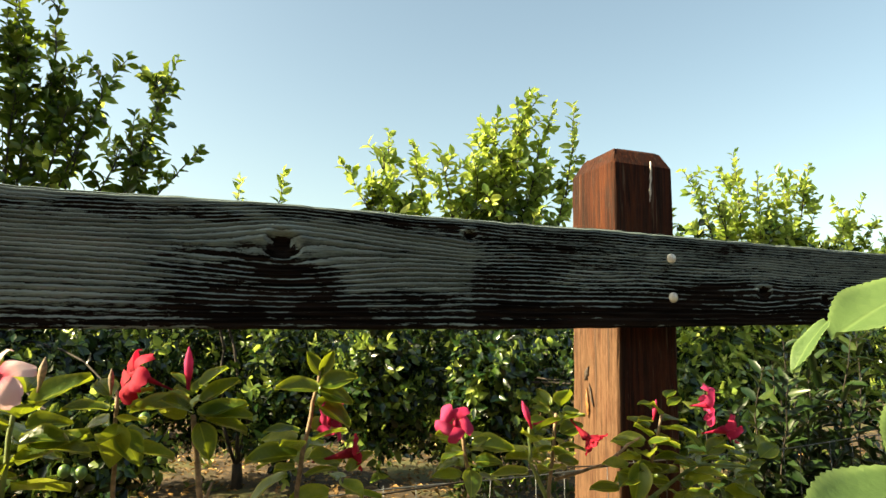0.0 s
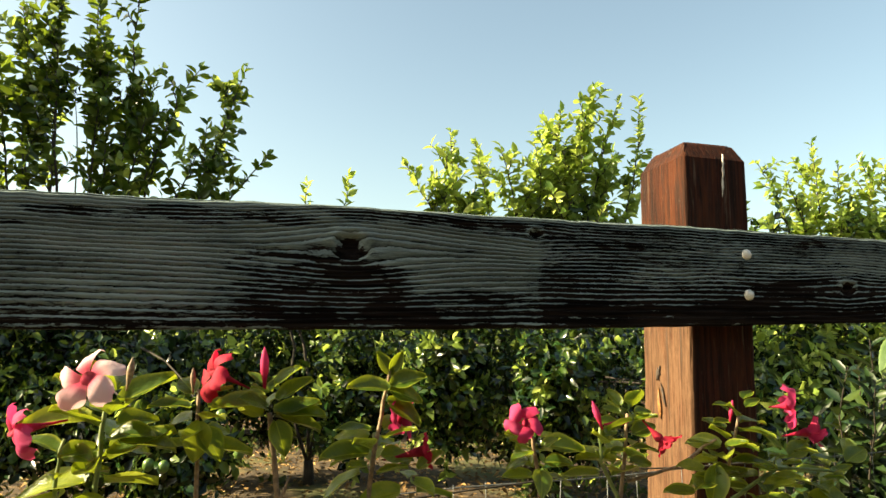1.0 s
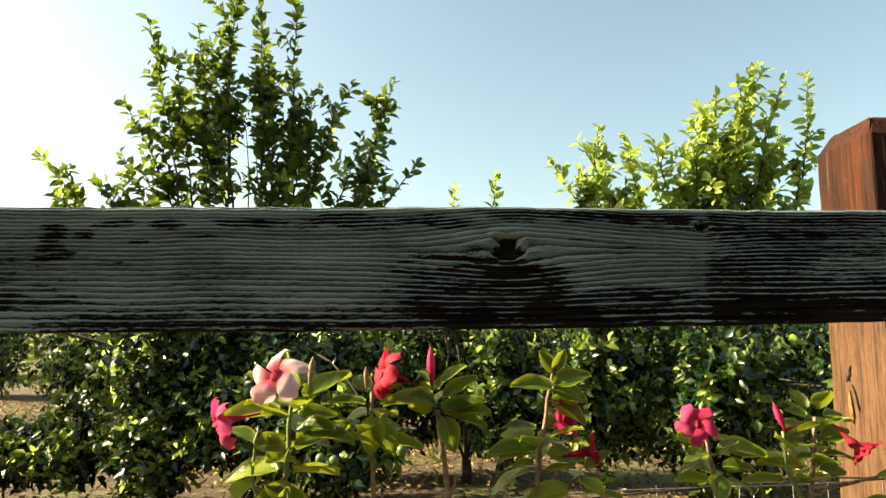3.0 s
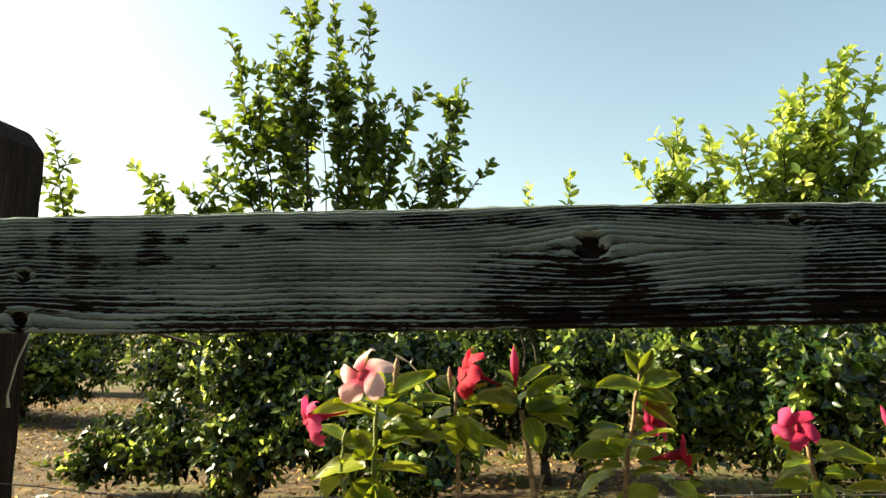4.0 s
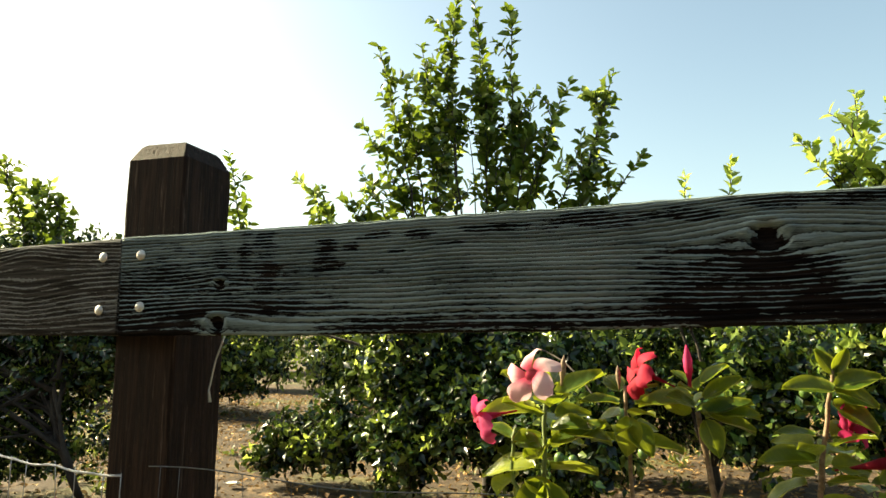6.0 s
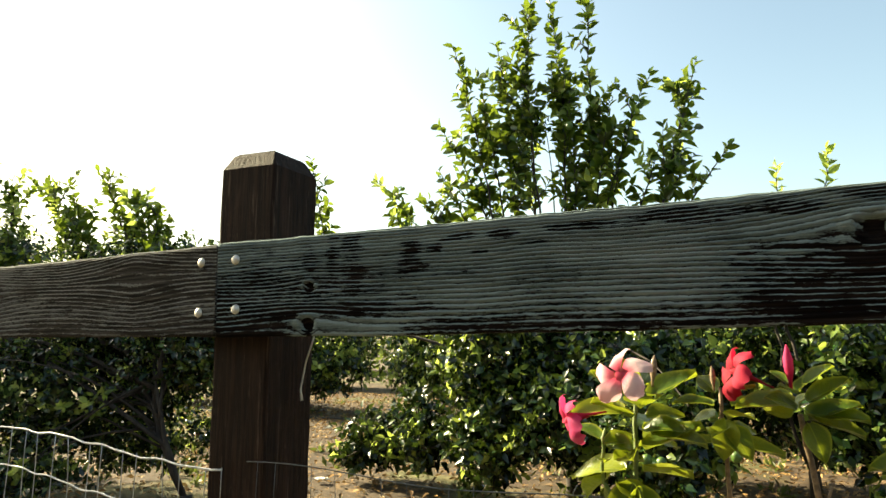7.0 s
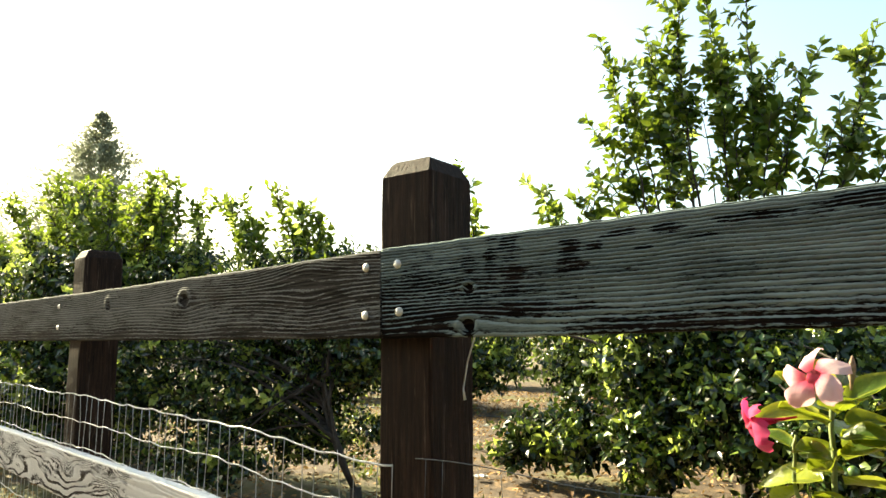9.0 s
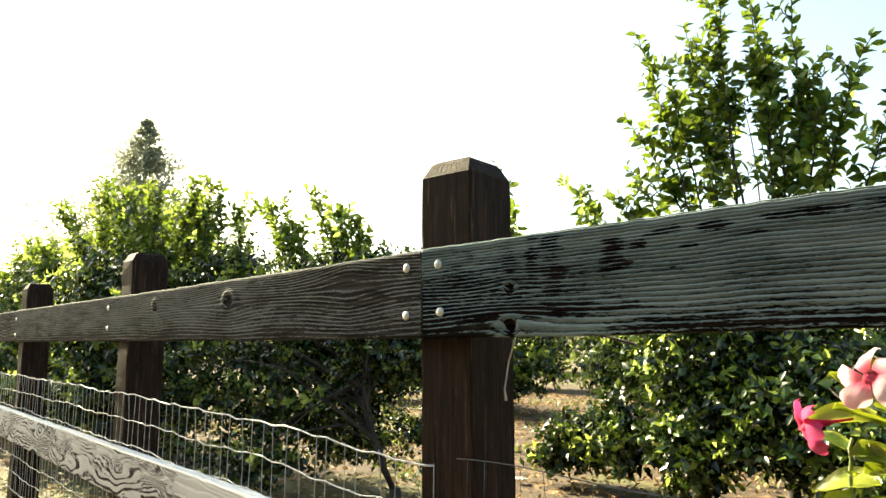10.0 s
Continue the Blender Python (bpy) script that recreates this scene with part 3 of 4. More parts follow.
ROW = [(-8.2, 2.95, 3.08, 52), (-11.4, 3.2, 2.72, 53), (-16.3, 4.6, 2.7, 54), (10.2, 5.6, 3.0, 55)]
for x, y, top, seed in ROW:
    r = random.Random(seed)
    spread = [r.uniform(-1.7, 1.7) for k in range(26)]
    tops = [(x + d, y - 0.1 + r.uniform(-0.5, 0.3), top - 0.17 * d * d - abs(r.gauss(0, 0.14)), 13) for d in spread]
    citrus_tree("citrus_tree", "rounded citrus tree with dense dark skirt and pale top shoots", seed, (x, y, GROUND), tops,
                [((x, y, 1.45), (1.75, 1.2, 0.95), 1000), ((x, y - 0.35, 0.45), (1.7, 1.1, 0.7), 800)], 0.28, 0.108, 0, 0.024, True)
for x, y, top, seed in [(-7.4, 9.4, 3.0, 61), (-3.6, 9.3, 2.7, 62), (0.2, 9.3, 2.7, 63), (4.0, 9.5, 2.9, 64), (7.9, 9.8, 3.0, 65), (-11.4, 10.1, 3.2, 66), (12.0, 10.2, 3.2, 67), (16.3, 10.6, 3.2, 69),
                        (-10.5, 14.6, 3.2, 71), (-6.3, 14.5, 3.0, 72), (-1.9, 14.4, 3.0, 73), (2.4, 14.6, 3.0, 74), (6.6, 14.6, 3.0, 75)]:
    r = random.Random(seed)
    tops = [(x + r.uniform(-1.5, 1.5), y + r.uniform(-0.5, 0.5), top - abs(r.gauss(0, 0.25)), 6) for k in range(10)]
    citrus_tree("citrus_tree", "citrus tree of the second row, in shade below", seed, (x, y, GROUND), tops,
                [((x, y, 1.15), (2.05, 1.2, 1.25), 700), ((x, y - 0.3, 0.5), (2.0, 1.0, 0.62), 420)], 0.6, 0.14, 0, 0.032, True)


def far_orchard():
    """The rows that lie further off, as one hedge of foliage."""
    rng = np.random.default_rng(77)
    n = 26000
    x = rng.uniform(-46, 34, n)
    y = 19.5 + 3.5 * rng.random(n) + 0.10 * np.abs(x)
    top = 2.3 + 1.0 * vnoise(x * 0.55, x * 0, 3) + 0.35 * vnoise(x * 2.3, x * 0, 4)
    z = GROUND + (top - GROUND) * rng.random(n) ** 0.8
    p = np.stack([x, y, z], 1)
    way = rng.normal(size=(n, 3)) + np.array([0, -0.2, 0.4])
    nor = rng.normal(size=(n, 3)) * 0.6 + np.array([0, -0.4, 0.8])
    l = rng.uniform(0.22, 0.42, n)
    me = leaf_cloud("far_orchard", p, way, nor, l, l * 0.6, plain_shape=True)
    me.materials.append(MAT_CITRUS)
    tagged(new("far_orchard", me), "far rows of dark green citrus foliage", "orchard", kind="stuff")


far_orchard()


def conifer(base, height, radius, seed):
    rng = np.random.default_rng(seed)
    tree = thing("conifer", "tall hazy conifer far behind the orchard", "tree", at=base)
    v, f = tube([(0, 0, -0.3), (0.1, 0, height * 0.5), (0, 0, height)], (0.45, 0.25, 0.03), 8)
    part("trunk", mesh_from("trunk", v, f), MAT_BARK, tree)
    P, Wd, Nn, Ln = [], [], [], []
    for k in range(640):
        h = height * (0.985 - 0.75 * (rng.integers(0, 26) / 26) ** 0.9) + rng.normal() * 0.12
        reach = radius * (1 - h / height) * rng.uniform(0.45, 1.05) + 0.15
        a = rng.uniform(0, 2 * np.pi)
        s = np.linspace(0.2, 1, 26)
        p = np.stack([np.cos(a) * reach * s, np.sin(a) * reach * s, h + reach * 0.22 * s ** 2], 1) + rng.normal(size=(26, 3)) * (0.10 + 0.3 * (1 - h / height))
        P.append(p)
        Wd.append(np.array([np.cos(a), np.sin(a), 0.5]) + rng.normal(size=(26, 3)) * 0.6)
        Nn.append(rng.normal(size=(26, 3)) * 0.5 + np.array([0, 0, 1]))
        Ln.append(rng.uniform(0.3, 0.6, 26) * (0.55 + 1.2 * (1 - h / height)))
    P, Wd, Nn, Ln = (np.concatenate(q) for q in (P, Wd, Nn, Ln))
    part("crown", leaf_cloud("crown", P, Wd, Nn, Ln, Ln * 0.4), MAT_HAZED_CONIFER, tree)


conifer((-52.6, 24.6, GROUND), 19.3, 15.0, 5)


def litter():
    rng = np.random.default_rng(8)
    n = 30000
    p = np.stack([rng.uniform(-11, 9, n), 0.2 + 13 * rng.random(n) ** 0.8, np.full(n, GROUND + 0.035)], 1)
    p[:, 2] += (vnoise(p[:, 0] * 0.8, p[:, 1] * 0.8, 3) - 0.5) * 0.07
    a = rng.uniform(0, 2 * np.pi, n)
    w = np.stack([np.cos(a), np.sin(a), rng.normal(size=n) * 0.25], 1)
    nor = rng.normal(size=(n, 3)) * 0.35 + np.array([0, 0, 1])
    l = rng.uniform(0.03, 0.08, n)
    me = leaf_cloud("fallen_leaves", p, w, nor, l, l * 0.5, -0.2, 0.4, True)
    me.materials.append(MAT_LITTER)
    tagged(new("fallen_leaves", me), "scattered dry fallen leaves on the soil", "leaf litter", kind="stuff")


litter()


def weeds():
    """Low tufts of grass and weeds that come up through the litter."""
    rng = np.random.default_rng(19)
    n, each = 900, 16
    c = np.stack([rng.uniform(-10, 8, n), 2.2 + 9 * rng.random(n)], 1)
    c = c[vnoise(c[:, 0] * 0.7, c[:, 1] * 0.7, 12) > 0.48]
    p = np.repeat(c, each, 0) + rng.normal(size=(len(c) * each, 2)) * 0.05
    z = GROUND + (vnoise(p[:, 0] * 0.8, p[:, 1] * 0.8, 3) - 0.5) * 0.07
    base = np.stack([p[:, 0], p[:, 1], z], 1)
    way = rng.normal(size=(len(p), 3)) * 0.6 + np.array([0, 0, 0.9])
    nor = rng.normal(size=(len(p), 3)) * 0.6 + np.array([0, -0.6, 0.6])
    l = rng.uniform(0.05, 0.15, len(p))
    me = leaf_cloud("weeds", base, way, nor, l, l * rng.uniform(0.12, 0.4, len(p)), 0.3, 0.2, True)
    me.materials.append(MAT_WEED)
    tagged(new("weeds", me), "low green weeds and grass tufts among dry leaves", "weeds", kind="stuff")


weeds()


def hose_and_scrap():
    pts = [(x, 8.55 + 0.12 * math.sin(x * 0.6) + 0.02 * x, GROUND + 0.03 + 0.012 * math.sin(x * 2.1)) for x in np.linspace(-12, 9, 60).tolist()]
    me = mesh_from("irrigation_hose", *tube(pts, [0.014] * len(pts), 6))
    me.materials.append(MAT_HOSE)
    tagged(new("irrigation_hose", me), "thin black irrigation hose lying on the soil", "hose")
    r = random.Random(6)
    n = 7
    verts = [((i / (n - 1) - 0.5) * 0.13, (j / (n - 1) - 0.5) * 0.09, 0.02 + r.uniform(-0.012, 0.022)) for i in range(n) for j in range(n)]
    faces = [(i * n + j, i * n + j + 1, (i + 1) * n + j + 1, (i + 1) * n + j) for i in range(n - 1) for j in range(n - 1)]
    me = mesh_from("paper_scrap", verts, faces, False)
    me.materials.append(MAT_PAPER)
    ob = tagged(new("paper_scrap", me), "crumpled white scrap of paper on the ground", "paper")
    ob.location = (-3.49, 4.28, GROUND + 0.02)
    ob.modifiers.new("thickness", "SOLIDIFY").thickness = 0.002


hose_and_scrap()

# ---------- fence ----------
BEND = radians(8)                       # the fence turns away at the jointed post
JOINT = Vector((-0.9, 0.0, 0.0))
POST, DEEP, RAIL_H, RAIL_T = 0.138, 0.153, 0.184, 0.038
SPACING = 2.05
SLOPE = 0.024


def loft(rings, close_ends=True):
    n = len(rings[0])
    verts = [v for ring in rings for v in ring]
    faces = []
    for i in range(len(rings) - 1):
        for k in range(n):
            k2 = (k + 1) % n
            faces.append((i * n + k, i * n + k2, (i + 1) * n + k2, (i + 1) * n + k))
    if close_ends:
        faces.append(tuple(range(n - 1, -1, -1)))
        faces.append(tuple(range(len(verts) - n, len(verts))))
    return verts, faces


def post_mesh(top, seed):
    h, g, r = POST / 2, DEEP / 2, 0.006
    flat = []
    for cx, cy, a0 in ((h - r, g - r, 0), (-h + r, g - r, 90), (-h + r, -g + r, 180), (h - r, -g + r, 270)):
        for a in (0, 45, 90):
            flat.append((cx + r * math.cos(radians(a0 + a)), cy + r * math.sin(radians(a0 + a))))
    rr = random.Random(seed)
    rings = []
    zs = [-0.6 + (top - 0.036 + 0.6) * k / 40 for k in range(41)]
    for z in zs:
        j = 0.0007
        rings.append([(x + rr.gauss(0, j), y + rr.gauss(0, j), z) for x, y in flat])
    for dz, sc in ((-0.006, 0.78), (0.0, 0.68), (0.003, 0.3)):
        rings.append([(x * sc + rr.gauss(0, 0.0012), y * sc + rr.gauss(0, 0.0012), top + dz + rr.gauss(0, 0.001)) for x, y in flat])
    v, f = loft(rings)
    return mesh_from("post", v, f, False)


def board(length, seed, knots, wear_spots, rings=21.0, wave=0.005, base_wear=0.10, step_u=0.004, low_wear=0.35, relief=0.0012, lines=98, edges=((0, 0.0, 0.184), (9, 0.0, 0.184)), stop=0.0):
    """A weathered board from u = 0 to length: x along, front face at y = 0 towards -y, z from 0 to RAIL_H.
    knots: (u, v, spread along, spread across, strength). wear_spots: (u, v, along, across, amount).
    edges: (u, bottom, top) of the board as it was sawn. stop: where one coat of paint ends."""
    r = 0.0055
    nf = lines
    prof = [(-0.0 , z) for z in np.linspace(r, RAIL_H - r, nf)]
    prof += [(r * 0.3, RAIL_H - r * 0.3)] + [(y, RAIL_H) for y in np.linspace(r, RAIL_T - r, 6)]
    prof += [(RAIL_T, z) for z in np.linspace(RAIL_H - r, r, 4)] + [(y, 0.0) for y in np.linspace(RAIL_T - r, r, 5)] + [(r * 0.3, r * 0.3)]
    prof = np.array(prof)
    m = len(prof)
    us = np.linspace(0, length, int(length / step_u) + 1)
    U, K = np.meshgrid(us, np.arange(m), indexing="ij")
    Y, V = prof[K, 0], prof[K, 1]
    W = V + 0.35 * Y
    warped = W + wave * 2 * (vnoise(U * 2.3, W * 9, seed) - 0.5) + wave * (vnoise(U * 9, W * 22, seed + 1) - 0.5)
    core, pit, rim = np.zeros_like(U), np.zeros_like(U), np.zeros_like(U)
    for ku, kv, su, sv, amount in knots:
        bow = np.exp(-np.abs((U - ku) / su) ** 1.6 - ((W - kv) / (sv * 3.0)) ** 2)
        warped -= amount * 0.85 * sv * np.tanh((W - kv + sv * 0.25) / sv) * bow
        rr = np.sqrt(((U - ku) / (su * 0.22)) ** 2 + ((W - kv) / (sv * 0.90)) ** 2)
        eye = amount if sv < 0.035 else 0.0
        core += eye * 1.2 * np.clip(1.15 - rr, 0, 1)
        pit += eye * np.exp(-(((U - ku) / (su * 0.14)) ** 2 + ((W - kv) / (sv * 0.62)) ** 2) ** 2)
        rim += eye * np.exp(-((rr - 1.15) / 0.28) ** 2) * np.clip(0.6 + (W - kv) / sv, 0.1, 1.2)
    s = np.clip(warped / RAIL_H, -0.1, 1.3)
    ring = 40 + rings * (0.62 * s + 0.40 * s * s) + core
    # The 0.20 term thins paint low down to stand in for dimmer light.
    wear = base_wear + low_wear * np.exp(-(W / 0.032) ** 2) + 0.20 * np.exp(-(W / 0.075) ** 2) + pit * 1.3 - rim * 1.0
    ragged = (vnoise(U * 26, W * 150, seed + 4) - 0.5) * 1.0 + (vnoise(U * 9, W * 45, seed + 5) - 0.5) * 0.5
    for wu, wv, au, av, amount in wear_spots:
        d = np.sqrt(((U - wu) / au) ** 2 + ((W - wv) / av) ** 2) + ragged
        wear += amount * np.clip(1.6 - d, 0, 1.1) / 1.1
    if stop:
        wear += np.clip((U - stop + 0.004 * ragged) / 0.012, 0, 1) * 0.36 * np.exp(-((U - stop) / 1.2) ** 2)
    # Arris and top keep extra paint to imitate the bright sunlit edge line.
    wear = np.where((V > RAIL_H - 0.0062) & ((Y > 0.0005) | (K == nf - 1)), wear - 0.6, wear)
    f = ring % 1.0
    ridge = np.minimum(f / 0.70, (1 - f) / 0.30)
    front = (K < nf)
    depth = (relief * (1 - ridge) * (1 - 0.7 * V / RAIL_H) + pit * 0.009 - rim * 0.003) * front
    edge = (vnoise(U * 6, W * 0, seed + 9) - 0.5) * 0.0025 + (vnoise(U * 40, W * 0, seed + 10) - 0.5) * 0.0020
    bottom = np.interp(U, [e[0] for e in edges], [e[1] for e in edges])
    top = np.interp(U, [e[0] for e in edges], [e[2] for e in edges])
    Z = bottom + (top - bottom) * V / RAIL_H + edge * (V / RAIL_H) ** 6
    Z += (vnoise(U * 30, W * 0, seed + 12) - 0.5) * 0.002 * (1 - V / RAIL_H) ** 6
    verts = np.stack([U, Y + depth, Z], -1).reshape(-1, 3)
    i = np.arange(len(us) * m).reshape(len(us), m)
    a, b = i[:-1], np.roll(i, -1, 1)[:-1]
    c, d = np.roll(i, -1, 1)[1:], i[1:]
    tris = np.concatenate([np.stack([a.ravel(), c.ravel(), b.ravel()], 1), np.stack([a.ravel(), d.ravel(), c.ravel()], 1)])
    fan = [(0, k, k + 1) for k in range(1, m - 1)]
    tris = np.concatenate([tris, np.array(fan), np.array(fan)[:, ::-1] + (len(us) - 1) * m])
    me = tri_mesh("rail", verts, tris)
    for key, field in (("ring", ring), ("wear", wear)):
        at = me.attributes.new(key, "FLOAT", "POINT")
        at.data.foreach_set("value", field.astype(np.float32).ravel())
    return me


def bolt_mesh():
    v, f = tube([(0, y, 0) for y in (0.004, -0.001, -0.0035, -0.0052, -0.006)], (0.0098, 0.0098, 0.0084, 0.0052, 0.001), 12)
    return mesh_from("bolt", v, f)


BOLT = bolt_mesh()
fence = thing("fence", "weathered wooden post and rail fence with peeling white paint", "fence")


def along_left(d, y=0.0):
    """A place d metres beyond the joint, along the part of the fence that turns away."""
    return JOINT + Vector((-math.cos(BEND) * d, math.sin(BEND) * d, 0)) + Vector((math.sin(BEND), math.cos(BEND), 0)) * y


half, back = POST / 2, RAIL_T + DEEP / 2 + 0.002
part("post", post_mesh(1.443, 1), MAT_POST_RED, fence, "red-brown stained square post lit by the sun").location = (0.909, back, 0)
p2 = part("post", post_mesh(1.438, 2), MAT_POST, fence, "dark brown square post at the rail joint")
p2.location = (-0.871, back, 0)
part("post", post_mesh(1.47, 3), MAT_POST, fence).location = (0.909 + 1.775, back, 0)
for k in range(1, 6):
    p = part("post", post_mesh(1.436, 3 + k), MAT_POST, fence)
    p.location = along_left(SPACING * k - 0.02, back)
    p.rotation_euler[2] = -BEND

# the long rail in front: joint at the dark post, past the sunlit one
MAIN_KNOTS = [(1.125, 0.122, 0.13, 0.027, 1.0), (0.219, 0.087, 0.06, 0.014, 0.7), (0.215, 0.018, 0.10, 0.020, 0.9), (1.43, 0.155, 0.06, 0.012, 0.7), (2.058, 0.070, 0.08, 0.02, 0.8), (2.22, 0.055, 0.07, 0.018, 0.7)]
MAIN_WEAR = [(1.10, 0.052, 0.11, 0.042, 0.95), (1.15, 0.085, 0.06, 0.020, 0.45), (1.125, 0.092, 0.035, 0.012, 0.6), (0.12, 0.085, 0.20, 0.075, 0.50), (0.30, 0.045, 0.13, 0.008, 0.5), (0.312, 0.13, 0.018, 0.065, 0.5), (0.27, 0.15, 0.010, 0.05, 0.4), (0.22, 0.14, 0.012, 0.04, 0.3),
             (0.89, 0.164, 0.066, 0.013, 1.0), (1.03, 0.163, 0.037, 0.011, 0.85), (1.20, 0.174, 0.09, 0.008, 0.9), (1.36, 0.168, 0.05, 0.008, 0.75), (0.431, 0.146, 0.014, 0.009, 1.0), (0.43, 0.118, 0.022, 0.007, 0.85), (0.52, 0.160, 0.028, 0.006, 0.9), (0.48, 0.142, 0.014, 0.005, 0.8), (0.56, 0.130, 0.016, 0.004, 0.7), (0.66, 0.140, 0.016, 0.004, 0.7),
             (0.60, 0.158, 0.024, 0.008, 1.0), (0.72, 0.160, 0.040, 0.006, 0.8), (1.00, 0.110, 0.05, 0.010, 0.45), (1.02, 0.090, 0.07, 0.006, 0.5), (1.30, 0.050, 0.08, 0.008, 0.5), (1.22, 0.015, 0.05, 0.012, 0.4), (0.28, 0.014, 0.10, 0.014, -0.9), (0.03, 0.15, 0.05, 0.03, -0.25),
             (1.34, 0.078, 0.10, 0.022, -0.25), (1.43, 0.158, 0.05, 0.010, 0.5), (1.52, 0.085, 0.09, 0.060, 0.30), (1.95, 0.035, 0.50, 0.045, 0.35), (2.1, 0.060, 0.16, 0.045, 0.4), (1.70, 0.165, 0.25, 0.010, 0.25)]
MAIN_EDGES = ((0, -0.001, 0.188), (0.4, -0.0075, 0.1845), (0.8, -0.0095, 0.182), (1.1, -0.0095, 0.1795), (1.46, -0.0075, 0.175), (1.8, -0.003, 0.1705), (2.4, 0.010, 0.159), (3.6, 0.036, 0.136))
rail = part("rail", board(3.59, 21, MAIN_KNOTS, MAIN_WEAR, rings=25.0, low_wear=0.50, relief=0.0010, edges=MAIN_EDGES, stop=1.432), MAT_RAIL, fence, "long board with peeling grey-white paint and a dark knot")
rail.location = (-0.898, 0, 1.0515)
rail.rotation_euler[1] = -math.atan(SLOPE)
for u, v in ((0.045, 0.150), (0.047, 0.052), (1.838, 0.125), (1.838, 0.052)):
    part("bolt", BOLT, MAT_BOLT, rail, "pale galvanised bolt head").location = (u, 0.0, v)

SPAN = 4.10
LEFT_KNOTS = [(SPAN - 0.92, 0.115, 0.16, 0.030, 0.9), (1.30, 0.06, 0.06, 0.02, 0.4), (SPAN - 0.27, 0.135, 0.16, 0.040, 0.95), (SPAN - 1.55, 0.12, 0.12, 0.03, 0.6)]
LEFT_WEAR = [(SPAN - 0.30, 0.130, 0.36, 0.060, 0.50), (SPAN - 0.25, 0.084, 0.36, 0.004, 0.8), (SPAN - 0.45, 0.03, 0.42, 0.04, -0.10), (SPAN - 0.92, 0.12, 0.06, 0.022, 0.5), (SPAN - 1.15, 0.12, 0.10, 0.04, -0.3), (2.3, 0.1, 0.5, 0.06, -0.15)]
LEFT_EDGES = ((0, 0.004, 0.206), (SPAN - 1.4, -0.001, 0.188), (SPAN, 0, 0.184))
left = part("rail", board(SPAN, 33, LEFT_KNOTS, LEFT_WEAR, 21.0, 0.003, 0.34, 0.005, relief=0.0006, edges=LEFT_EDGES), MAT_RAIL_GREY, fence, "bare grey weathered board with a knot")
left.location = along_left(SPAN + 0.005)
left.location.z = 1.0515
left.rotation_euler[2] = -BEND
for u, v in ((SPAN - 0.046, 0.150), (SPAN - 0.048, 0.048), (SPAN - 2.12, 0.145), (SPAN - 2.12, 0.056), (0.05, 0.15), (0.05, 0.05)):
    part("bolt", BOLT, MAT_BOLT, left).location = (u, 0.0, v)
far_rail = part("rail", board(SPAN, 35, LEFT_KNOTS, LEFT_WEAR, 10.0, 0.006, 0.42, 0.012, lines=40, edges=((0, 0.004, 0.206), (SPAN, 0.004, 0.206))), MAT_RAIL_GREY, fence)
far_rail.location = along_left(2 * SPAN + 0.015)
far_rail.location.z = 1.0515
far_rail.rotation_euler[2] = -BEND

# the middle rail
MID_KNOTS = [(0.5, 0.09, 0.22, 0.045, 0.9), (1.35, 0.08, 0.2, 0.05, 0.9), (SPAN - 2.0, 0.10, 0.2, 0.05, 0.9), (SPAN - 1.55, 0.06, 0.2, 0.045, 0.9), (SPAN - 1.1, 0.12, 0.2, 0.05, 0.9)]
for u0, seed, st in ((SPAN + 0.005, 44, 0.005), (2 * SPAN + 0.015, 46, 0.012)):
    mid = part("rail", board(SPAN, seed, MID_KNOTS, [(SPAN - 0.9, 0.08, 0.3, 0.09, -0.25)], 6.0, 0.05, 0.30, st, 0.1, 0.001, 60), MAT_RAIL_WHITE, fence, "white painted middle board with bold dark swirling grain")
    mid.location = along_left(u0)
    mid.location.z = 0.437
    mid.rotation_euler[2] = -BEND
mid = part("rail", board(3.59, 47, MID_KNOTS, [], 7.0, 0.06, 0.30, 0.02, 0.1, lines=40), MAT_RAIL_WHITE, fence)
mid.location = (-0.898, 0, 0.437)
mid.rotation_euler[1] = -math.atan(SLOPE)

# marks on the posts
rm = random.Random(4)
run = mesh_from("paint_run", *loft([[(-w + o, 0, z), (w + o, 0, z), (w * 0.7 + o, 0.003, z), (-w * 0.7 + o, 0.003, z)] for z, w, o in ((0.082 * k / 14, 0.0035 * rm.uniform(0.25, 1.0) * math.sin(0.25 + 2.7 * k / 14), 0.004 * k / 14 + rm.uniform(-0.001, 0.001)) for k in range(15))]))
part("paint_run", run, MAT_STAIN, fence, "dried white paint run").location = (0.922, RAIL_T + 0.0008, 1.335)


def blotch(name, y, z, ry, rz, lean, mat, label, seed):
    """A low, ragged scar on the sunlit side of the post."""
    r = random.Random(seed)
    rim, top = [], []
    for k in range(18):
        a = 2 * math.pi * k / 18
        f = r.uniform(0.55, 1.25)
        dy, dz = math.cos(a) * ry * f, math.sin(a) * rz * f
        rim.append((0.0005, y + dy - dz * lean, z + dz))
        top.append((-0.0014 - r.uniform(0, 0.0008), y + (dy - dz * lean) * 0.6, z + dz * 0.6))
    ob = part(name, mesh_from(name, *loft([rim, top])), mat, fence, label)
    ob.location = (0.907 - half - 0.0004, 0, 0)


blotch("knot", 0.140, 1.000, 0.008, 0.016, 0.3, MAT_KNOT, "dark split knot", 1)
blotch("crack", 0.122, 0.960, 0.0032, 0.026, -0.35, MAT_KNOT, "dark crack below the knot", 2)
blotch("sap_streak", 0.137, 0.945, 0.006, 0.026, -0.12, MAT_SAP, "amber sap streak below the knot", 3)


# ---------- wire mesh ----------
wires = thing("wire_fence", "galvanised welded wire mesh stapled to the fence posts", "wire mesh")


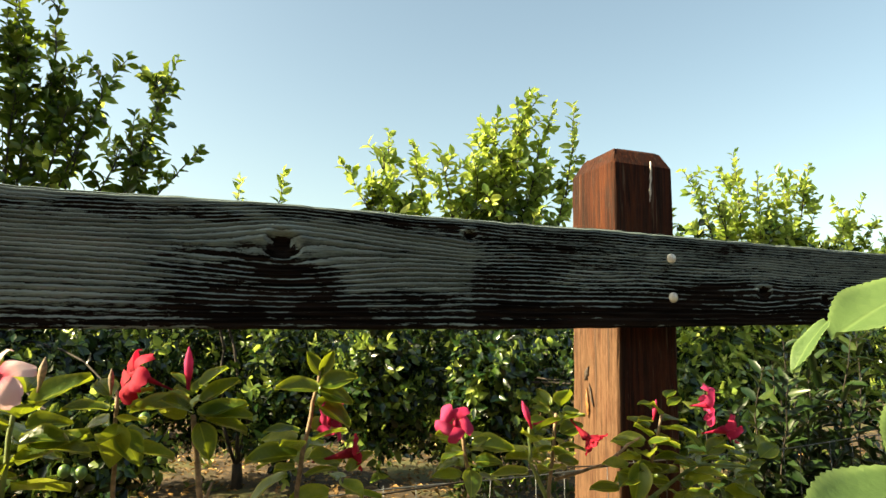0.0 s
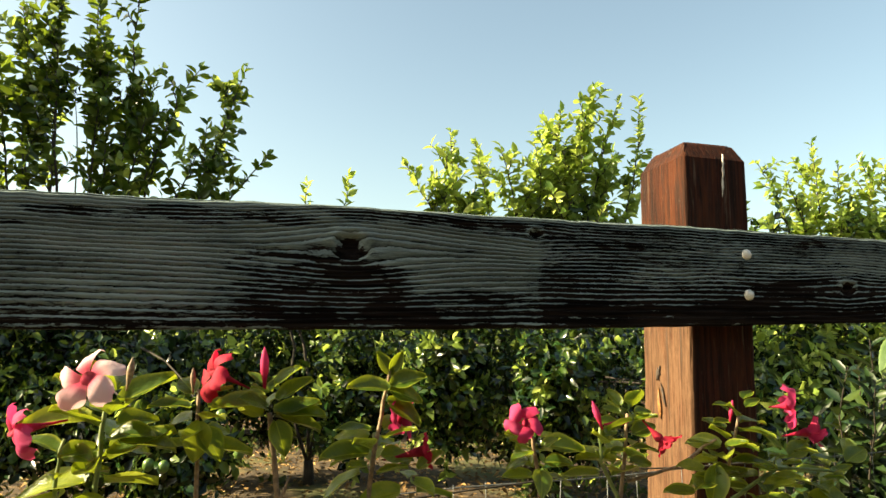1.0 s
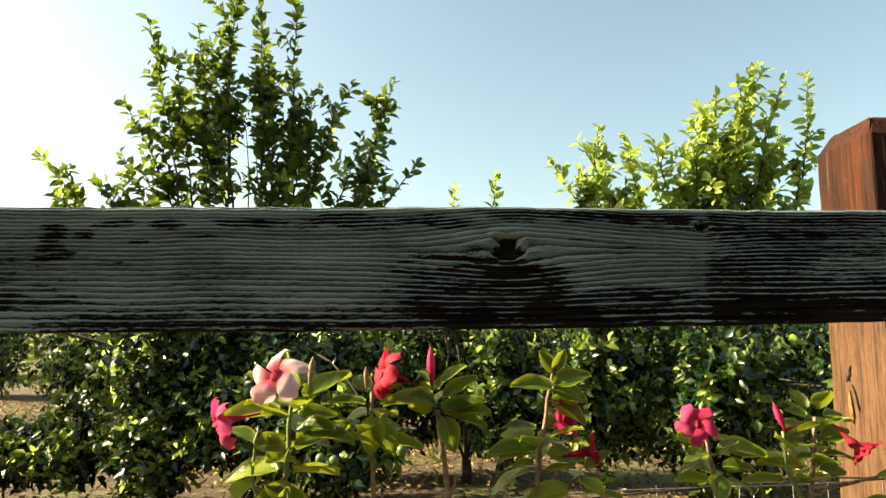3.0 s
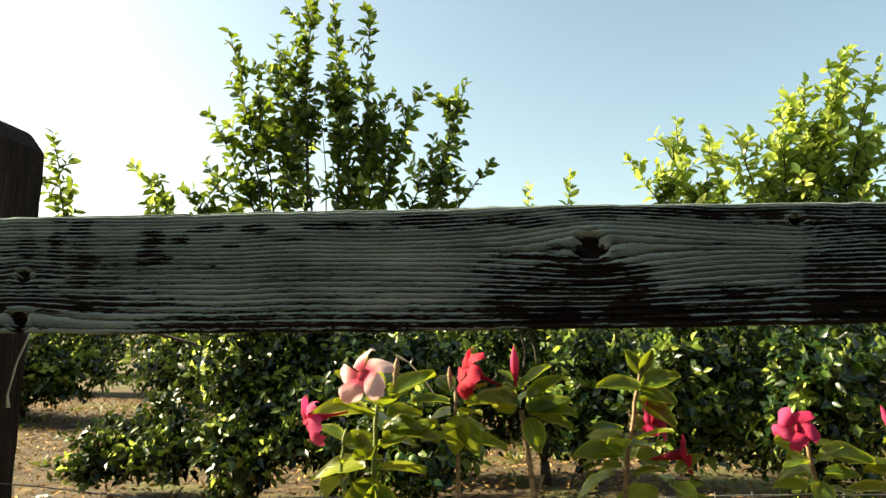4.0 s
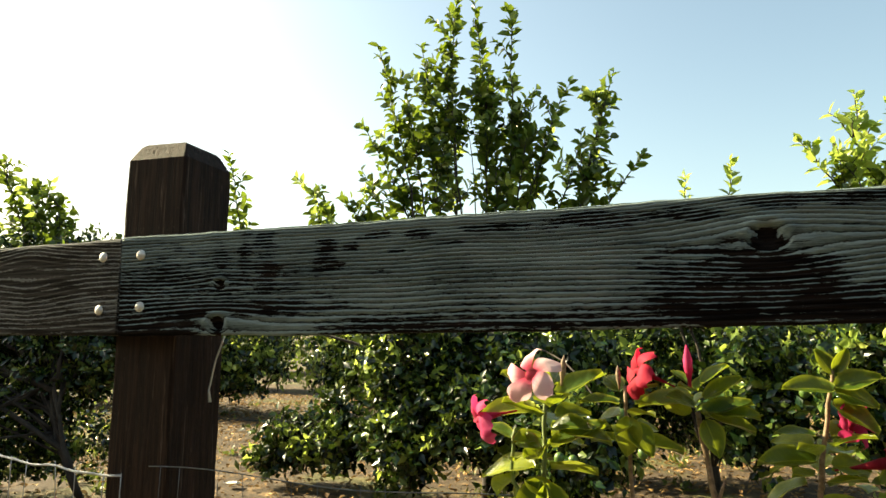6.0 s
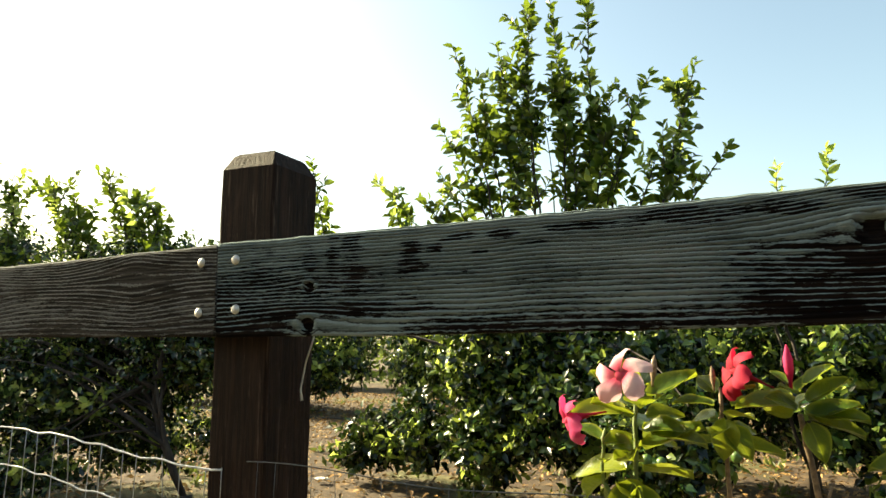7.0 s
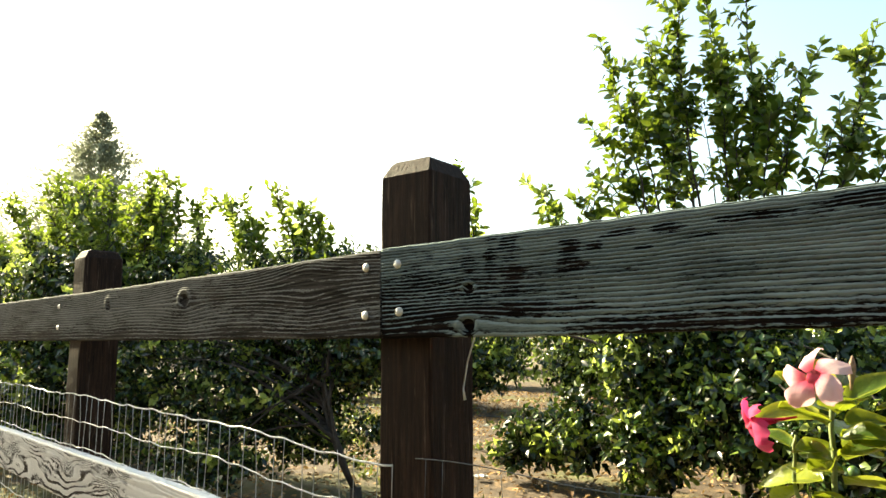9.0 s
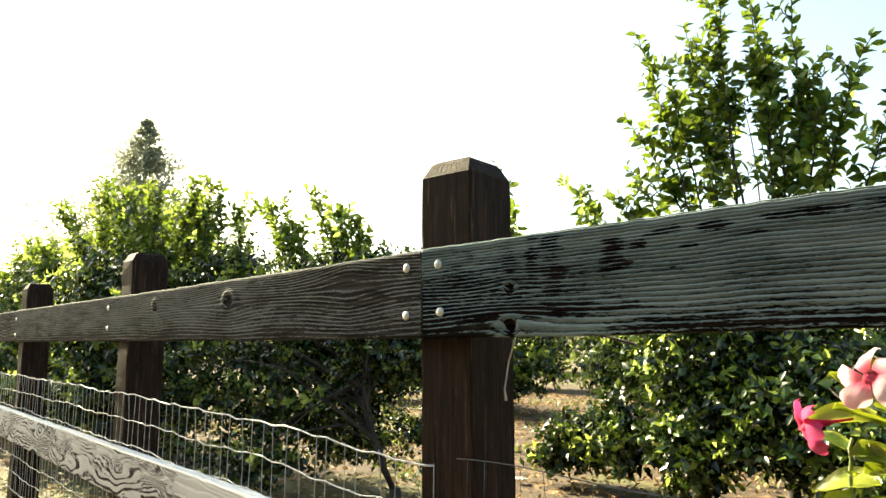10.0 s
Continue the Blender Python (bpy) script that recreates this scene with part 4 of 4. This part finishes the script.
def wire_top(x):
    """Height of the top wire by the distance from the joint (negative to the left)."""
    if x < 0:
        return 0.79 + 0.050 * (1 - math.exp(x * 0.9)) + 0.003 * math.sin(x * 6) + 0.0025 * math.sin(x * 31 + 1) + 0.0015 * math.sin(x * 57)
    return 0.808 + 0.004 * math.sin(x * 11) - 0.010 * min(x, 0.5) + 0.050 * max(0, x - 0.9)


def wire_place(x, z, y=RAIL_T - 0.003):
    p = along_left(-x, y) if x < 0 else JOINT + Vector((x, y, 0))
    return (p.x, p.y, z)


for k in range(8):
    for lo, hi in ((-7.0, -0.005), (0.06, 3.5)):
        n = int((hi - lo) * 40)
        pts = []
        for i in range(n + 1):
            x = lo + (hi - lo) * i / n
            pts.append(wire_place(x, wire_top(x) - 0.1 * k + 0.003 * math.sin(x * 9 + k * 2), RAIL_T - 0.003 + 0.004 * math.sin(x * 7 + k)))
        # Left wires thickened for sun glare; right ones use the shade-darkened metal.
        v, f = tube(pts, [(0.0023 if k == 0 else 0.0020) if lo < -1 else 0.0011] * len(pts), 5)
        part("horizontal_wire", mesh_from("horizontal_wire", v, f), MAT_WIRE if lo < -1 else MAT_WIRE_SHADED, wires)
upright = {}
for i in range(int(10.5 / 0.068)):
    x = -7.0 + i * 0.068 + 0.010 * math.sin(i * 3.1)
    if -0.005 < x < 0.06:
        continue
    shape = i % 5 + (10 if x > 0 else 0)
    if shape not in upright:
        v, f = tube([(0.006 * math.sin(z * 9 + shape), 0.003 * math.sin(z * 14 + shape * 2), -z) for z in np.linspace(-0.004, 0.72, 18).tolist()], [0.0010 if x < 0 else 0.0007] * 18, 4)
        upright[shape] = mesh_from("vertical_wire", v, f)
    ob = part("vertical_wire", upright[shape], MAT_WIRE if x < 0 else MAT_WIRE_SHADED, wires)
    ob.location = wire_place(x, wire_top(x))
# a loose end of wire hanging from the jointed post
v, f = tube([(-0.752, 0.13, 1.065), (-0.762, 0.13, 1.035), (-0.774, 0.13, 1.003), (-0.786, 0.13, 0.945), (-0.782, 0.13, 0.922)], [0.0019, 0.0019, 0.0019, 0.0019, 0.0035], 6)
part("loose_wire", mesh_from("loose_wire", v, f), MAT_WIRE, wires)

# ---------- flowering vines in front of the fence ----------
def leaf_blade(name, width, droop, curl, notch=0.0, wave=0.0, stations=11, across=9):
    """A unit-long blade along y, normal z."""
    verts, faces = [], []
    for i in range(stations):
        t = i / (stations - 1)
        w = width * 0.5 * (math.sin(math.pi * min(1, t * 0.97 + 0.015) ** 0.82) ** 0.75) + 0.004
        w *= 1 + (notch if i % 2 else -notch)
        for k in range(across):
            s = -1 + 2 * k / (across - 1)
            z = curl * abs(s) ** 1.5 * width - droop * t * t + wave * math.sin(t * 9 + s * 2) * abs(s)
            verts.append((s * w, t * (1 - 0.12 * droop), z))
    for i in range(stations - 1):
        for k in range(across - 1):
            o = i * across + k
            faces.append((o, o + 1, o + across + 1, o + across))
    me = mesh_from(name, verts, faces)
    at = me.attributes.new("edge", "FLOAT", "POINT")
    at.data.foreach_set("value", [max(abs(-1 + 2 * k / (across - 1)), 0.9 if i == stations - 1 else 0.0) for i in range(stations) for k in range(across)])
    return me


BLADES = [leaf_blade("leaf", 0.60, 0.26, 0.24, 0, 0.020), leaf_blade("leaf", 0.66, 0.36, 0.18, 0, 0.028), leaf_blade("leaf", 0.54, 0.14, 0.28, 0, 0.016), leaf_blade("leaf", 0.72, 0.42, 0.14, 0, 0.03)]
for b in BLADES:
    b.materials.append(MAT_VINE_LEAF)
BROAD = leaf_blade("broad_leaf", 0.56, 0.16, 0.10, 0.03, 0.02, 33, 9)
BROAD.materials.append(MAT_BROAD_LEAF)
SLIM_BROAD = leaf_blade("broad_leaf", 0.36, 0.22, 0.12, 0.03, 0.02, 25, 7)
SLIM_BROAD.materials.append(MAT_BROAD_LEAF)


def petal_mesh(opening):
    """One broad, skewed petal that leaves the throat, flares, twists and rolls back; the flower looks along +z."""
    verts, faces = [], []
    n, m = 9, 7
    for i in range(n):
        t = i / (n - 1)
        r = 0.010 + 0.046 * t ** 1.15 * (0.35 + 0.65 * opening)
        z = 0.030 * (1 - opening) * t + 0.009 * math.sin(t * 2.4) - 0.020 * opening * t ** 3
        half_w = 0.0060 + min(0.0225, 0.0180 + 0.045 * (1 - opening)) * math.sin(t ** 1.2 * 0.60 * math.pi) * (1 - 0.50 * t ** 8)
        for k in range(m):
            s = -1 + 2 * k / (m - 1)
            x = s * half_w + 0.012 * t * t
            verts.append((x, r - 0.009 * s * s * t ** 2 + 0.003 * s * t, z + 0.007 * s * t * (1 - abs(s) * 0.3) - 0.005 * s * s * t + 0.0034 * math.sin(s * 5 + t * 5) * t * t))
    for i in range(n - 1):
        for k in range(m - 1):
            o = i * m + k
            faces.append((o, o + 1, o + m + 1, o + m))
    return verts, faces


PETAL = {}


def flower(plant, place, facing, size, mat, opening=1.0, turn=0.0, reach=0.05, label=""):
    profile = ((-reach, 0.0020), (-reach * 0.72, 0.0026), (-reach * 0.5, 0.0048), (-reach * 0.28, 0.0085), (-0.006, 0.0120), (0.0005, 0.0132), (-0.005, 0.0105), (-0.014, 0.0060), (-0.024, 0.0015))
    head = part("flower", mesh_from("flower", *tube([(0, 0.001 * k, z) for k, (z, r) in enumerate(profile)], [r for z, r in profile], 10)), mat, plant, label)
    z = Vector(facing).normalized()
    x = z.orthogonal().normalized()
    head.matrix_basis = Matrix.Translation(place) @ Matrix((x, z.cross(x), z)).transposed().to_4x4() @ pose(0, 0, 0, 0, 0, turn) @ Matrix.Scale(size, 4)
    key = (round(opening, 2), mat.name)
    if key not in PETAL:
        PETAL[key] = mesh_from("petal", *petal_mesh(opening))
        PETAL[key].materials.append(mat)
    for k in range(5):
        ob = part("petal", PETAL[key], mat, head)
        ob.matrix_basis = pose(0, 0, 0, random.uniform(-9, 9), random.uniform(-10, 10), 72 * k + random.uniform(-5, 5))
    return head


def bud(plant, place, along, size, mat):
    v, f = tube([(0, y, 0) for y in (0, 0.012, 0.026, 0.040, 0.052, 0.060)], (0.0022, 0.003, 0.0062, 0.0066, 0.0035, 0.0006), 8)
    part("bud", mesh_from("bud", v, f), mat, plant, "furled pink bud").matrix_basis = aim(place, along, (0, -1, 0.2), size)


def stem(plant, points, r0, r1, mat):
    pts = [Vector(p) for p in points]
    fine = []
    for i in range(len(pts) - 1):
        a, b = pts[max(i - 1, 0)], pts[min(i + 2, len(pts) - 1)]
        for k in range(5):
            t = k / 5
            c0, c1 = pts[i], pts[i + 1]
            fine.append(c0 * (1 - t) + c1 * t + ((c0 - a) * 0.12 - (b - c1) * 0.12) * t * (1 - t) + Vector((random.gauss(0, 0.0008), random.gauss(0, 0.0008), 0)))
    fine.append(pts[-1])
    v, f = tube(fine, np.linspace(r0, r1, len(fine)), 6)
    return part("stem", mesh_from("stem", v, f), mat, plant)


def leaf(plant, base, along, size, normal=(0, -0.45, 1), blade=None):
    shape = BLADES[blade] if isinstance(blade, int) else (blade or random.choice(BLADES))
    ob = part("leaf", shape, None, plant)
    ob.matrix_basis = aim(base, along, normal, size * (0.86 if shape in BLADES else 1.0))


def leafy(plant, p0, p1, count, size, spread=1.0, rise=0.25, blades=None, jitter=0.0):
    """Opposite pairs of leaves from p0 up to p1."""
    p0, p1 = Vector(p0), Vector(p1)
    count = int(count * 1.35)
    for i in range(count):
        t = (i // 2 * 2 + 0.5) / max(count, 1)
        a = (i % 2) * math.pi + (i // 2) * 1.35 + random.gauss(0, 0.35)
        out = Vector((math.cos(a) * spread, math.sin(a) * 0.75 * spread, rise + 0.6 * t ** 2 + random.gauss(0, 0.22)))
        nor = Vector((random.gauss(0, 0.3), -0.45 + random.gauss(0, 0.3), 1.0))
        a += random.gauss(0, jitter * 30)
        base = p0.lerp(p1, t) + Vector((math.cos(a), math.sin(a), 0.3)) * 0.012 + Vector((random.gauss(0, jitter), random.gauss(0, jitter), random.gauss(0, jitter)))
        out += Vector((random.gauss(0, jitter * 18), random.gauss(0, jitter * 18), random.gauss(0, jitter * 18)))
        leaf(plant, base, out, 0.98 * size * random.uniform(0.65, 1.15) * (1.08 - 0.3 * t), nor, random.choice(blades) if blades else None)


random.seed(17)
GROUP = "vines along the fence"


def vine(label):
    return thing("flowering_vine", label, "flowering plant", GROUP)


a = vine("flowering vine with pale pink and magenta trumpet flowers over broad leaves")
stem(a, [(-0.06, -0.12, GROUND), (-0.07, -0.12, 0.5), (-0.085, -0.11, 0.84), (-0.08, -0.10, 0.985)], 0.006, 0.003, MAT_GREEN_STEM)
stem(a, [(-0.08, -0.11, 0.80), (-0.125, -0.12, 0.86), (-0.12, -0.12, 0.93)], 0.004, 0.002, MAT_GREEN_STEM)
leafy(a, (-0.085, -0.11, 0.87), (-0.075, -0.10, 0.99), 14, 0.088, 1, 0.15)
leafy(a, (-0.115, -0.12, 0.80), (-0.12, -0.12, 0.93), 8, 0.075, 1, -0.1)
leaf(a, (-0.085, -0.13, 0.865), (-0.35, -0.3, -1), 0.085, (-0.3, -1, 0.3), 1)
leaf(a, (-0.075, -0.13, 0.862), (0.2, -0.3, -1), 0.08, (0.3, -1, 0.3), 1)
leaf(a, (-0.06, -0.12, 0.925), (1, -0.35, 0.10), 0.082, (-0.1, -0.3, 1), 0)
leaf(a, (-0.095, -0.12, 0.95), (-1, -0.3, 0.15), 0.085, (0.1, -0.5, 1), 0)
flower(a, (-0.092, -0.165, 1.004), (-0.28, -0.84, 0.42), 0.70, MAT_PETAL_PALE, 1.0, 12, 0.05, "pale pink open flower with a crimson throat")
flower(a, (-0.162, -0.155, 0.942), (-0.88, -0.40, -0.22), 0.62, MAT_PETAL_PINK, 0.95, 20, 0.085, "magenta flower seen from the side")
bud(a, (-0.06, -0.10, 0.985), (0.1, 0, 1), 0.7, MAT_STEM)

b = vine("slender vine with a crimson trumpet flower and rounded leaves")
stem(b, [(0.03, -0.05, GROUND), (0.025, -0.06, 0.5), (0.028, -0.07, 0.84), (0.022, -0.07, 0.985)], 0.005, 0.0025, MAT_STEM)
leafy(b, (0.027, -0.07, 0.905), (0.022, -0.07, 0.985), 8, 0.062, 1, 0.1)
leaf(b, (0.028, -0.085, 0.945), (-0.1, -0.5, -1), 0.058, (0, -1, 0.25), 3)
leaf(b, (0.03, -0.08, 0.935), (0.5, -0.4, -0.5), 0.055, (0.3, -1, 0.5), 3)
flower(b, (0.040, -0.09, 1.006), (-0.80, -0.34, 0.34), 0.64, MAT_PETAL_RED, 0.95, 30, 0.085, "crimson flower seen from the side")
bud(b, (0.015, -0.07, 0.98), (-0.05, 0, 1), 0.55, MAT_STEM)

c = vine("single brown cane with large paired leaves and a furled pink bud")
stem(c, [(0.14, -0.06, GROUND), (0.145, -0.07, 0.5), (0.132, -0.08, 0.80), (0.128, -0.08, 0.86), (0.114, -0.08, 0.955)], 0.0055, 0.0035, MAT_STEM)
stem(c, [(0.130, -0.08, 0.83), (0.143, -0.08, 0.87)], 0.003, 0.0015, MAT_STEM)
leafy(c, (0.116, -0.08, 0.945), (0.110, -0.08, 0.995), 8, 0.062, 0.8, 0.35)
leaf(c, (0.108, -0.085, 0.965), (-1, -0.15, 0.15), 0.080, (0.1, -0.45, 1), 0)
leaf(c, (0.120, -0.085, 0.955), (1, -0.2, 0.12), 0.080, (-0.1, -0.5, 1), 0)
leaf(c, (0.122, -0.085, 0.950), (1, -0.1, -0.12), 0.074, (-0.1, -0.4, 1), 0)
leaf(c, (0.122, -0.09, 0.945), (0.35, -0.4, -0.8), 0.055, (0.2, -1, 0.3), 1)
bud(c, (0.106, -0.08, 0.985), (-0.05, 0, 1), 0.95, MAT_PETAL_PINK)

d = vine("tall vine shoot with a leafy top and two crimson flowers")
stem(d, [(0.24, -0.05, GROUND), (0.245, -0.07, 0.5), (0.25, -0.08, 0.84), (0.262, -0.08, 0.93), (0.276, -0.08, 1.02)], 0.005, 0.0022, MAT_STEM)
leaf(d, (0.272, -0.085, 0.985), (-1, -0.2, 0.25), 0.068, (0.1, -0.7, 1), 0)
leaf(d, (0.276, -0.085, 0.99), (1, -0.2, 0.45), 0.062, (-0.1, -0.8, 0.8), 0)
leaf(d, (0.274, -0.085, 0.985), (1, -0.3, -0.15), 0.058, (-0.1, -0.8, 0.8), 1)
leaf(d, (0.270, -0.085, 0.970), (0.9, -0.3, -0.45), 0.068, (0.1, -0.8, 0.9), 0)
leaf(d, (0.276, -0.08, 1.005), (-0.45, 0.1, 0.8), 0.045, (0.2, -1, 0.2), 2)
leaf(d, (0.276, -0.08, 1.010), (0.3, -0.2, 0.6), 0.04, (0.2, -1, 0.2), 2)
leafy(d, (0.250, -0.08, 0.865), (0.262, -0.08, 0.935), 9, 0.070, 1, 0.2)
leaf(d, (0.248, -0.085, 0.90), (-1, -0.25, 0.12), 0.080, (0, -0.6, 1), 0)
leafy(d, (0.305, -0.08, 0.84), (0.31, -0.08, 0.885), 5, 0.06, 1, 0.0)
flower(d, (0.292, -0.07, 0.945), (0.55, -0.75, 0.15), 0.66, MAT_PETAL_PINK, 0.55, 5, 0.05, "crimson flower half hidden by leaves")
flower(d, (0.322, -0.09, 0.902), (0.92, -0.25, 0.22), 0.58, MAT_PETAL_RED, 0.45, 15, 0.095, "crimson trumpet seen from the side")

e = vine("low vine with an open rose-red flower facing out")
stem(e, [(0.50, -0.04, GROUND), (0.505, -0.06, 0.5), (0.50, -0.08, 0.84), (0.485, -0.085, 0.925)], 0.005, 0.0025, MAT_STEM)
flower(e, (0.470, -0.095, 0.940), (-0.20, -0.92, 0.30), 0.52, MAT_PETAL_PINK, 0.9, 40, 0.04, "open rose-red flower")
leafy(e, (0.50, -0.08, 0.855), (0.490, -0.085, 0.925), 10, 0.062, 1, 0.1)
leaf(e, (0.505, -0.085, 0.905), (1, -0.2, 0.05), 0.075, (0, -0.7, 1), 0)

g = vine("vine with pink buds and yellowing leaves before the sunlit post")
stem(g, [(0.62, -0.03, GROUND), (0.63, -0.05, 0.5), (0.635, -0.07, 0.80), (0.645, -0.08, 0.95)], 0.005, 0.0025, MAT_STEM)
stem(g, [(0.635, -0.07, 0.82), (0.60, -0.08, 0.88), (0.598, -0.08, 0.93)], 0.0035, 0.002, MAT_GREEN_STEM)
leafy(g, (0.64, -0.07, 0.87), (0.648, -0.08, 0.965), 14, 0.060, 1, 0.25)
leafy(g, (0.61, -0.08, 0.85), (0.598, -0.08, 0.925), 7, 0.060, 1, 0.2)
bud(g, (0.600, -0.085, 0.928), (-0.4, 0, 1), 0.75, MAT_PETAL_PINK)
bud(g, (0.602, -0.085, 0.935), (0.9, -0.2, 0.1), 0.65, MAT_PETAL_PINK)
flower(g, (0.690, -0.10, 0.915), (0.55, -0.45, -0.65), 0.62, MAT_PETAL_RED, 0.3, 0, 0.06, "drooping magenta flower")

h = vine("sprawling leafy vine with pink flowers round the foot of the post")
stem(h, [(0.80, -0.02, GROUND), (0.81, -0.04, 0.5), (0.82, -0.06, 0.80), (0.845, -0.08, 0.95)], 0.005, 0.0025, MAT_STEM)
stem(h, [(0.66, -0.05, 0.845), (0.74, -0.06, 0.865), (0.78, -0.07, 0.895), (0.80, -0.08, 0.91)], 0.003, 0.0022, MAT_STEM)
stem(h, [(0.82, -0.06, 0.80), (0.92, -0.07, 0.86), (1.05, -0.07, 0.85)], 0.004, 0.002, MAT_GREEN_STEM)
leafy(h, (0.82, -0.06, 0.84), (0.848, -0.08, 0.97), 16, 0.064, 1, 0.2)
leafy(h, (0.86, -0.06, 0.80), (0.95, -0.07, 0.89), 14, 0.066, 1, 0.1)
leafy(h, (0.95, -0.05, 0.78), (1.08, -0.05, 0.87), 16, 0.066, 1, 0.1)
leafy(h, (0.77, -0.08, 0.82), (0.80, -0.09, 0.91), 8, 0.06, 1, -0.1)
leaf(h, (0.79, -0.09, 0.87), (-0.35, -0.4, -0.8), 0.075, (-0.3, -1, 0.2), 0)
flower(h, (0.925, -0.10, 0.962), (0.75, -0.55, 0.10), 0.64, MAT_PETAL_PINK, 0.95, 25, 0.05, "pink flower turned away to the side")
flower(h, (0.965, -0.09, 0.918), (0.95, -0.2, 0.12), 0.62, MAT_PETAL_PINK, 0.12, 0, 0.07, "half-furled magenta flower")
bud(h, (0.826, -0.08, 0.935), (0.2, 0, 1), 0.6, MAT_PETAL_PINK)

# a thin dead runner along the top wire
runner = thing("dry_runner", "thin dry brown vine runner twined along the top wire", "vine")
stem(runner, [(0.24, 0.022, 0.805), (0.40, 0.020, 0.822), (0.55, 0.028, 0.834), (0.68, 0.020, 0.850), (0.80, 0.018, 0.848), (0.93, 0.025, 0.852), (1.1, 0.02, 0.845)], 0.0017, 0.0012, MAT_BARK)

# dark shrub behind the wire, beyond the sunlit post
shrub = thing("shrub", "dark glossy shrub with narrow leaves in shade", "shrub")
rs = np.random.default_rng(31)
blades, canes = [], []
for k in range(46):
    x = rs.uniform(1.34, 2.15)
    top = (x + rs.uniform(-0.06, 0.06), 0.34 + rs.uniform(-0.12, 0.16), rs.uniform(0.62, 1.12))
    cane = shoot_path(rs, (x * 0.5 + 0.85, 0.40, rs.uniform(0.15, 0.45)), top, 10, 0.08)
    canes.append(tube(cane.tolist(), np.linspace(0.004, 0.0012, 10), 5))
    blades.append(leaves_on(rs, cane, 0.014, 0.075, 0.1))
canes.append(tube([(1.72, 0.40, GROUND - 0.05), (1.70, 0.39, 0.1), (1.69, 0.40, 0.35)], (0.014, 0.011, 0.006), 7))
part("stem", mesh_from("stem", *joined(canes)), MAT_BARK, shrub)
P, W, N, L = (np.concatenate([q[k] for q in blades]) for k in range(4))
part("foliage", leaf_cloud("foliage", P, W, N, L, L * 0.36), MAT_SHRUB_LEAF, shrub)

# broad pale leaves close by
broad = thing("broad_leaf_plant", "plant with large pale green toothed leaves close by", "plant")
stem(broad, [(1.20, -0.34, GROUND), (1.19, -0.35, 0.5), (1.17, -0.35, 0.9), (1.14, -0.35, 1.16)], 0.008, 0.004, MAT_GREEN_STEM)
leaf(broad, (1.10, -0.35, 1.150), (-0.90, 0.0, -0.26), 0.195, (-0.16, -0.34, 0.93), BROAD)
leaf(broad, (0.90, -0.355, 1.092), (-0.72, 0.0, -0.48), 0.095, (-0.55, -0.02, 0.83), SLIM_BROAD)
leaf(broad, (1.06, -0.36, 0.870), (-1, -0.10, -0.10), 0.25, (-0.05, -0.40, 0.9), BROAD)
leaf(broad, (1.06, -0.35, 1.00), (-0.38, -0.1, -0.8), 0.12, (-0.7, -0.6, 0.4), BROAD)
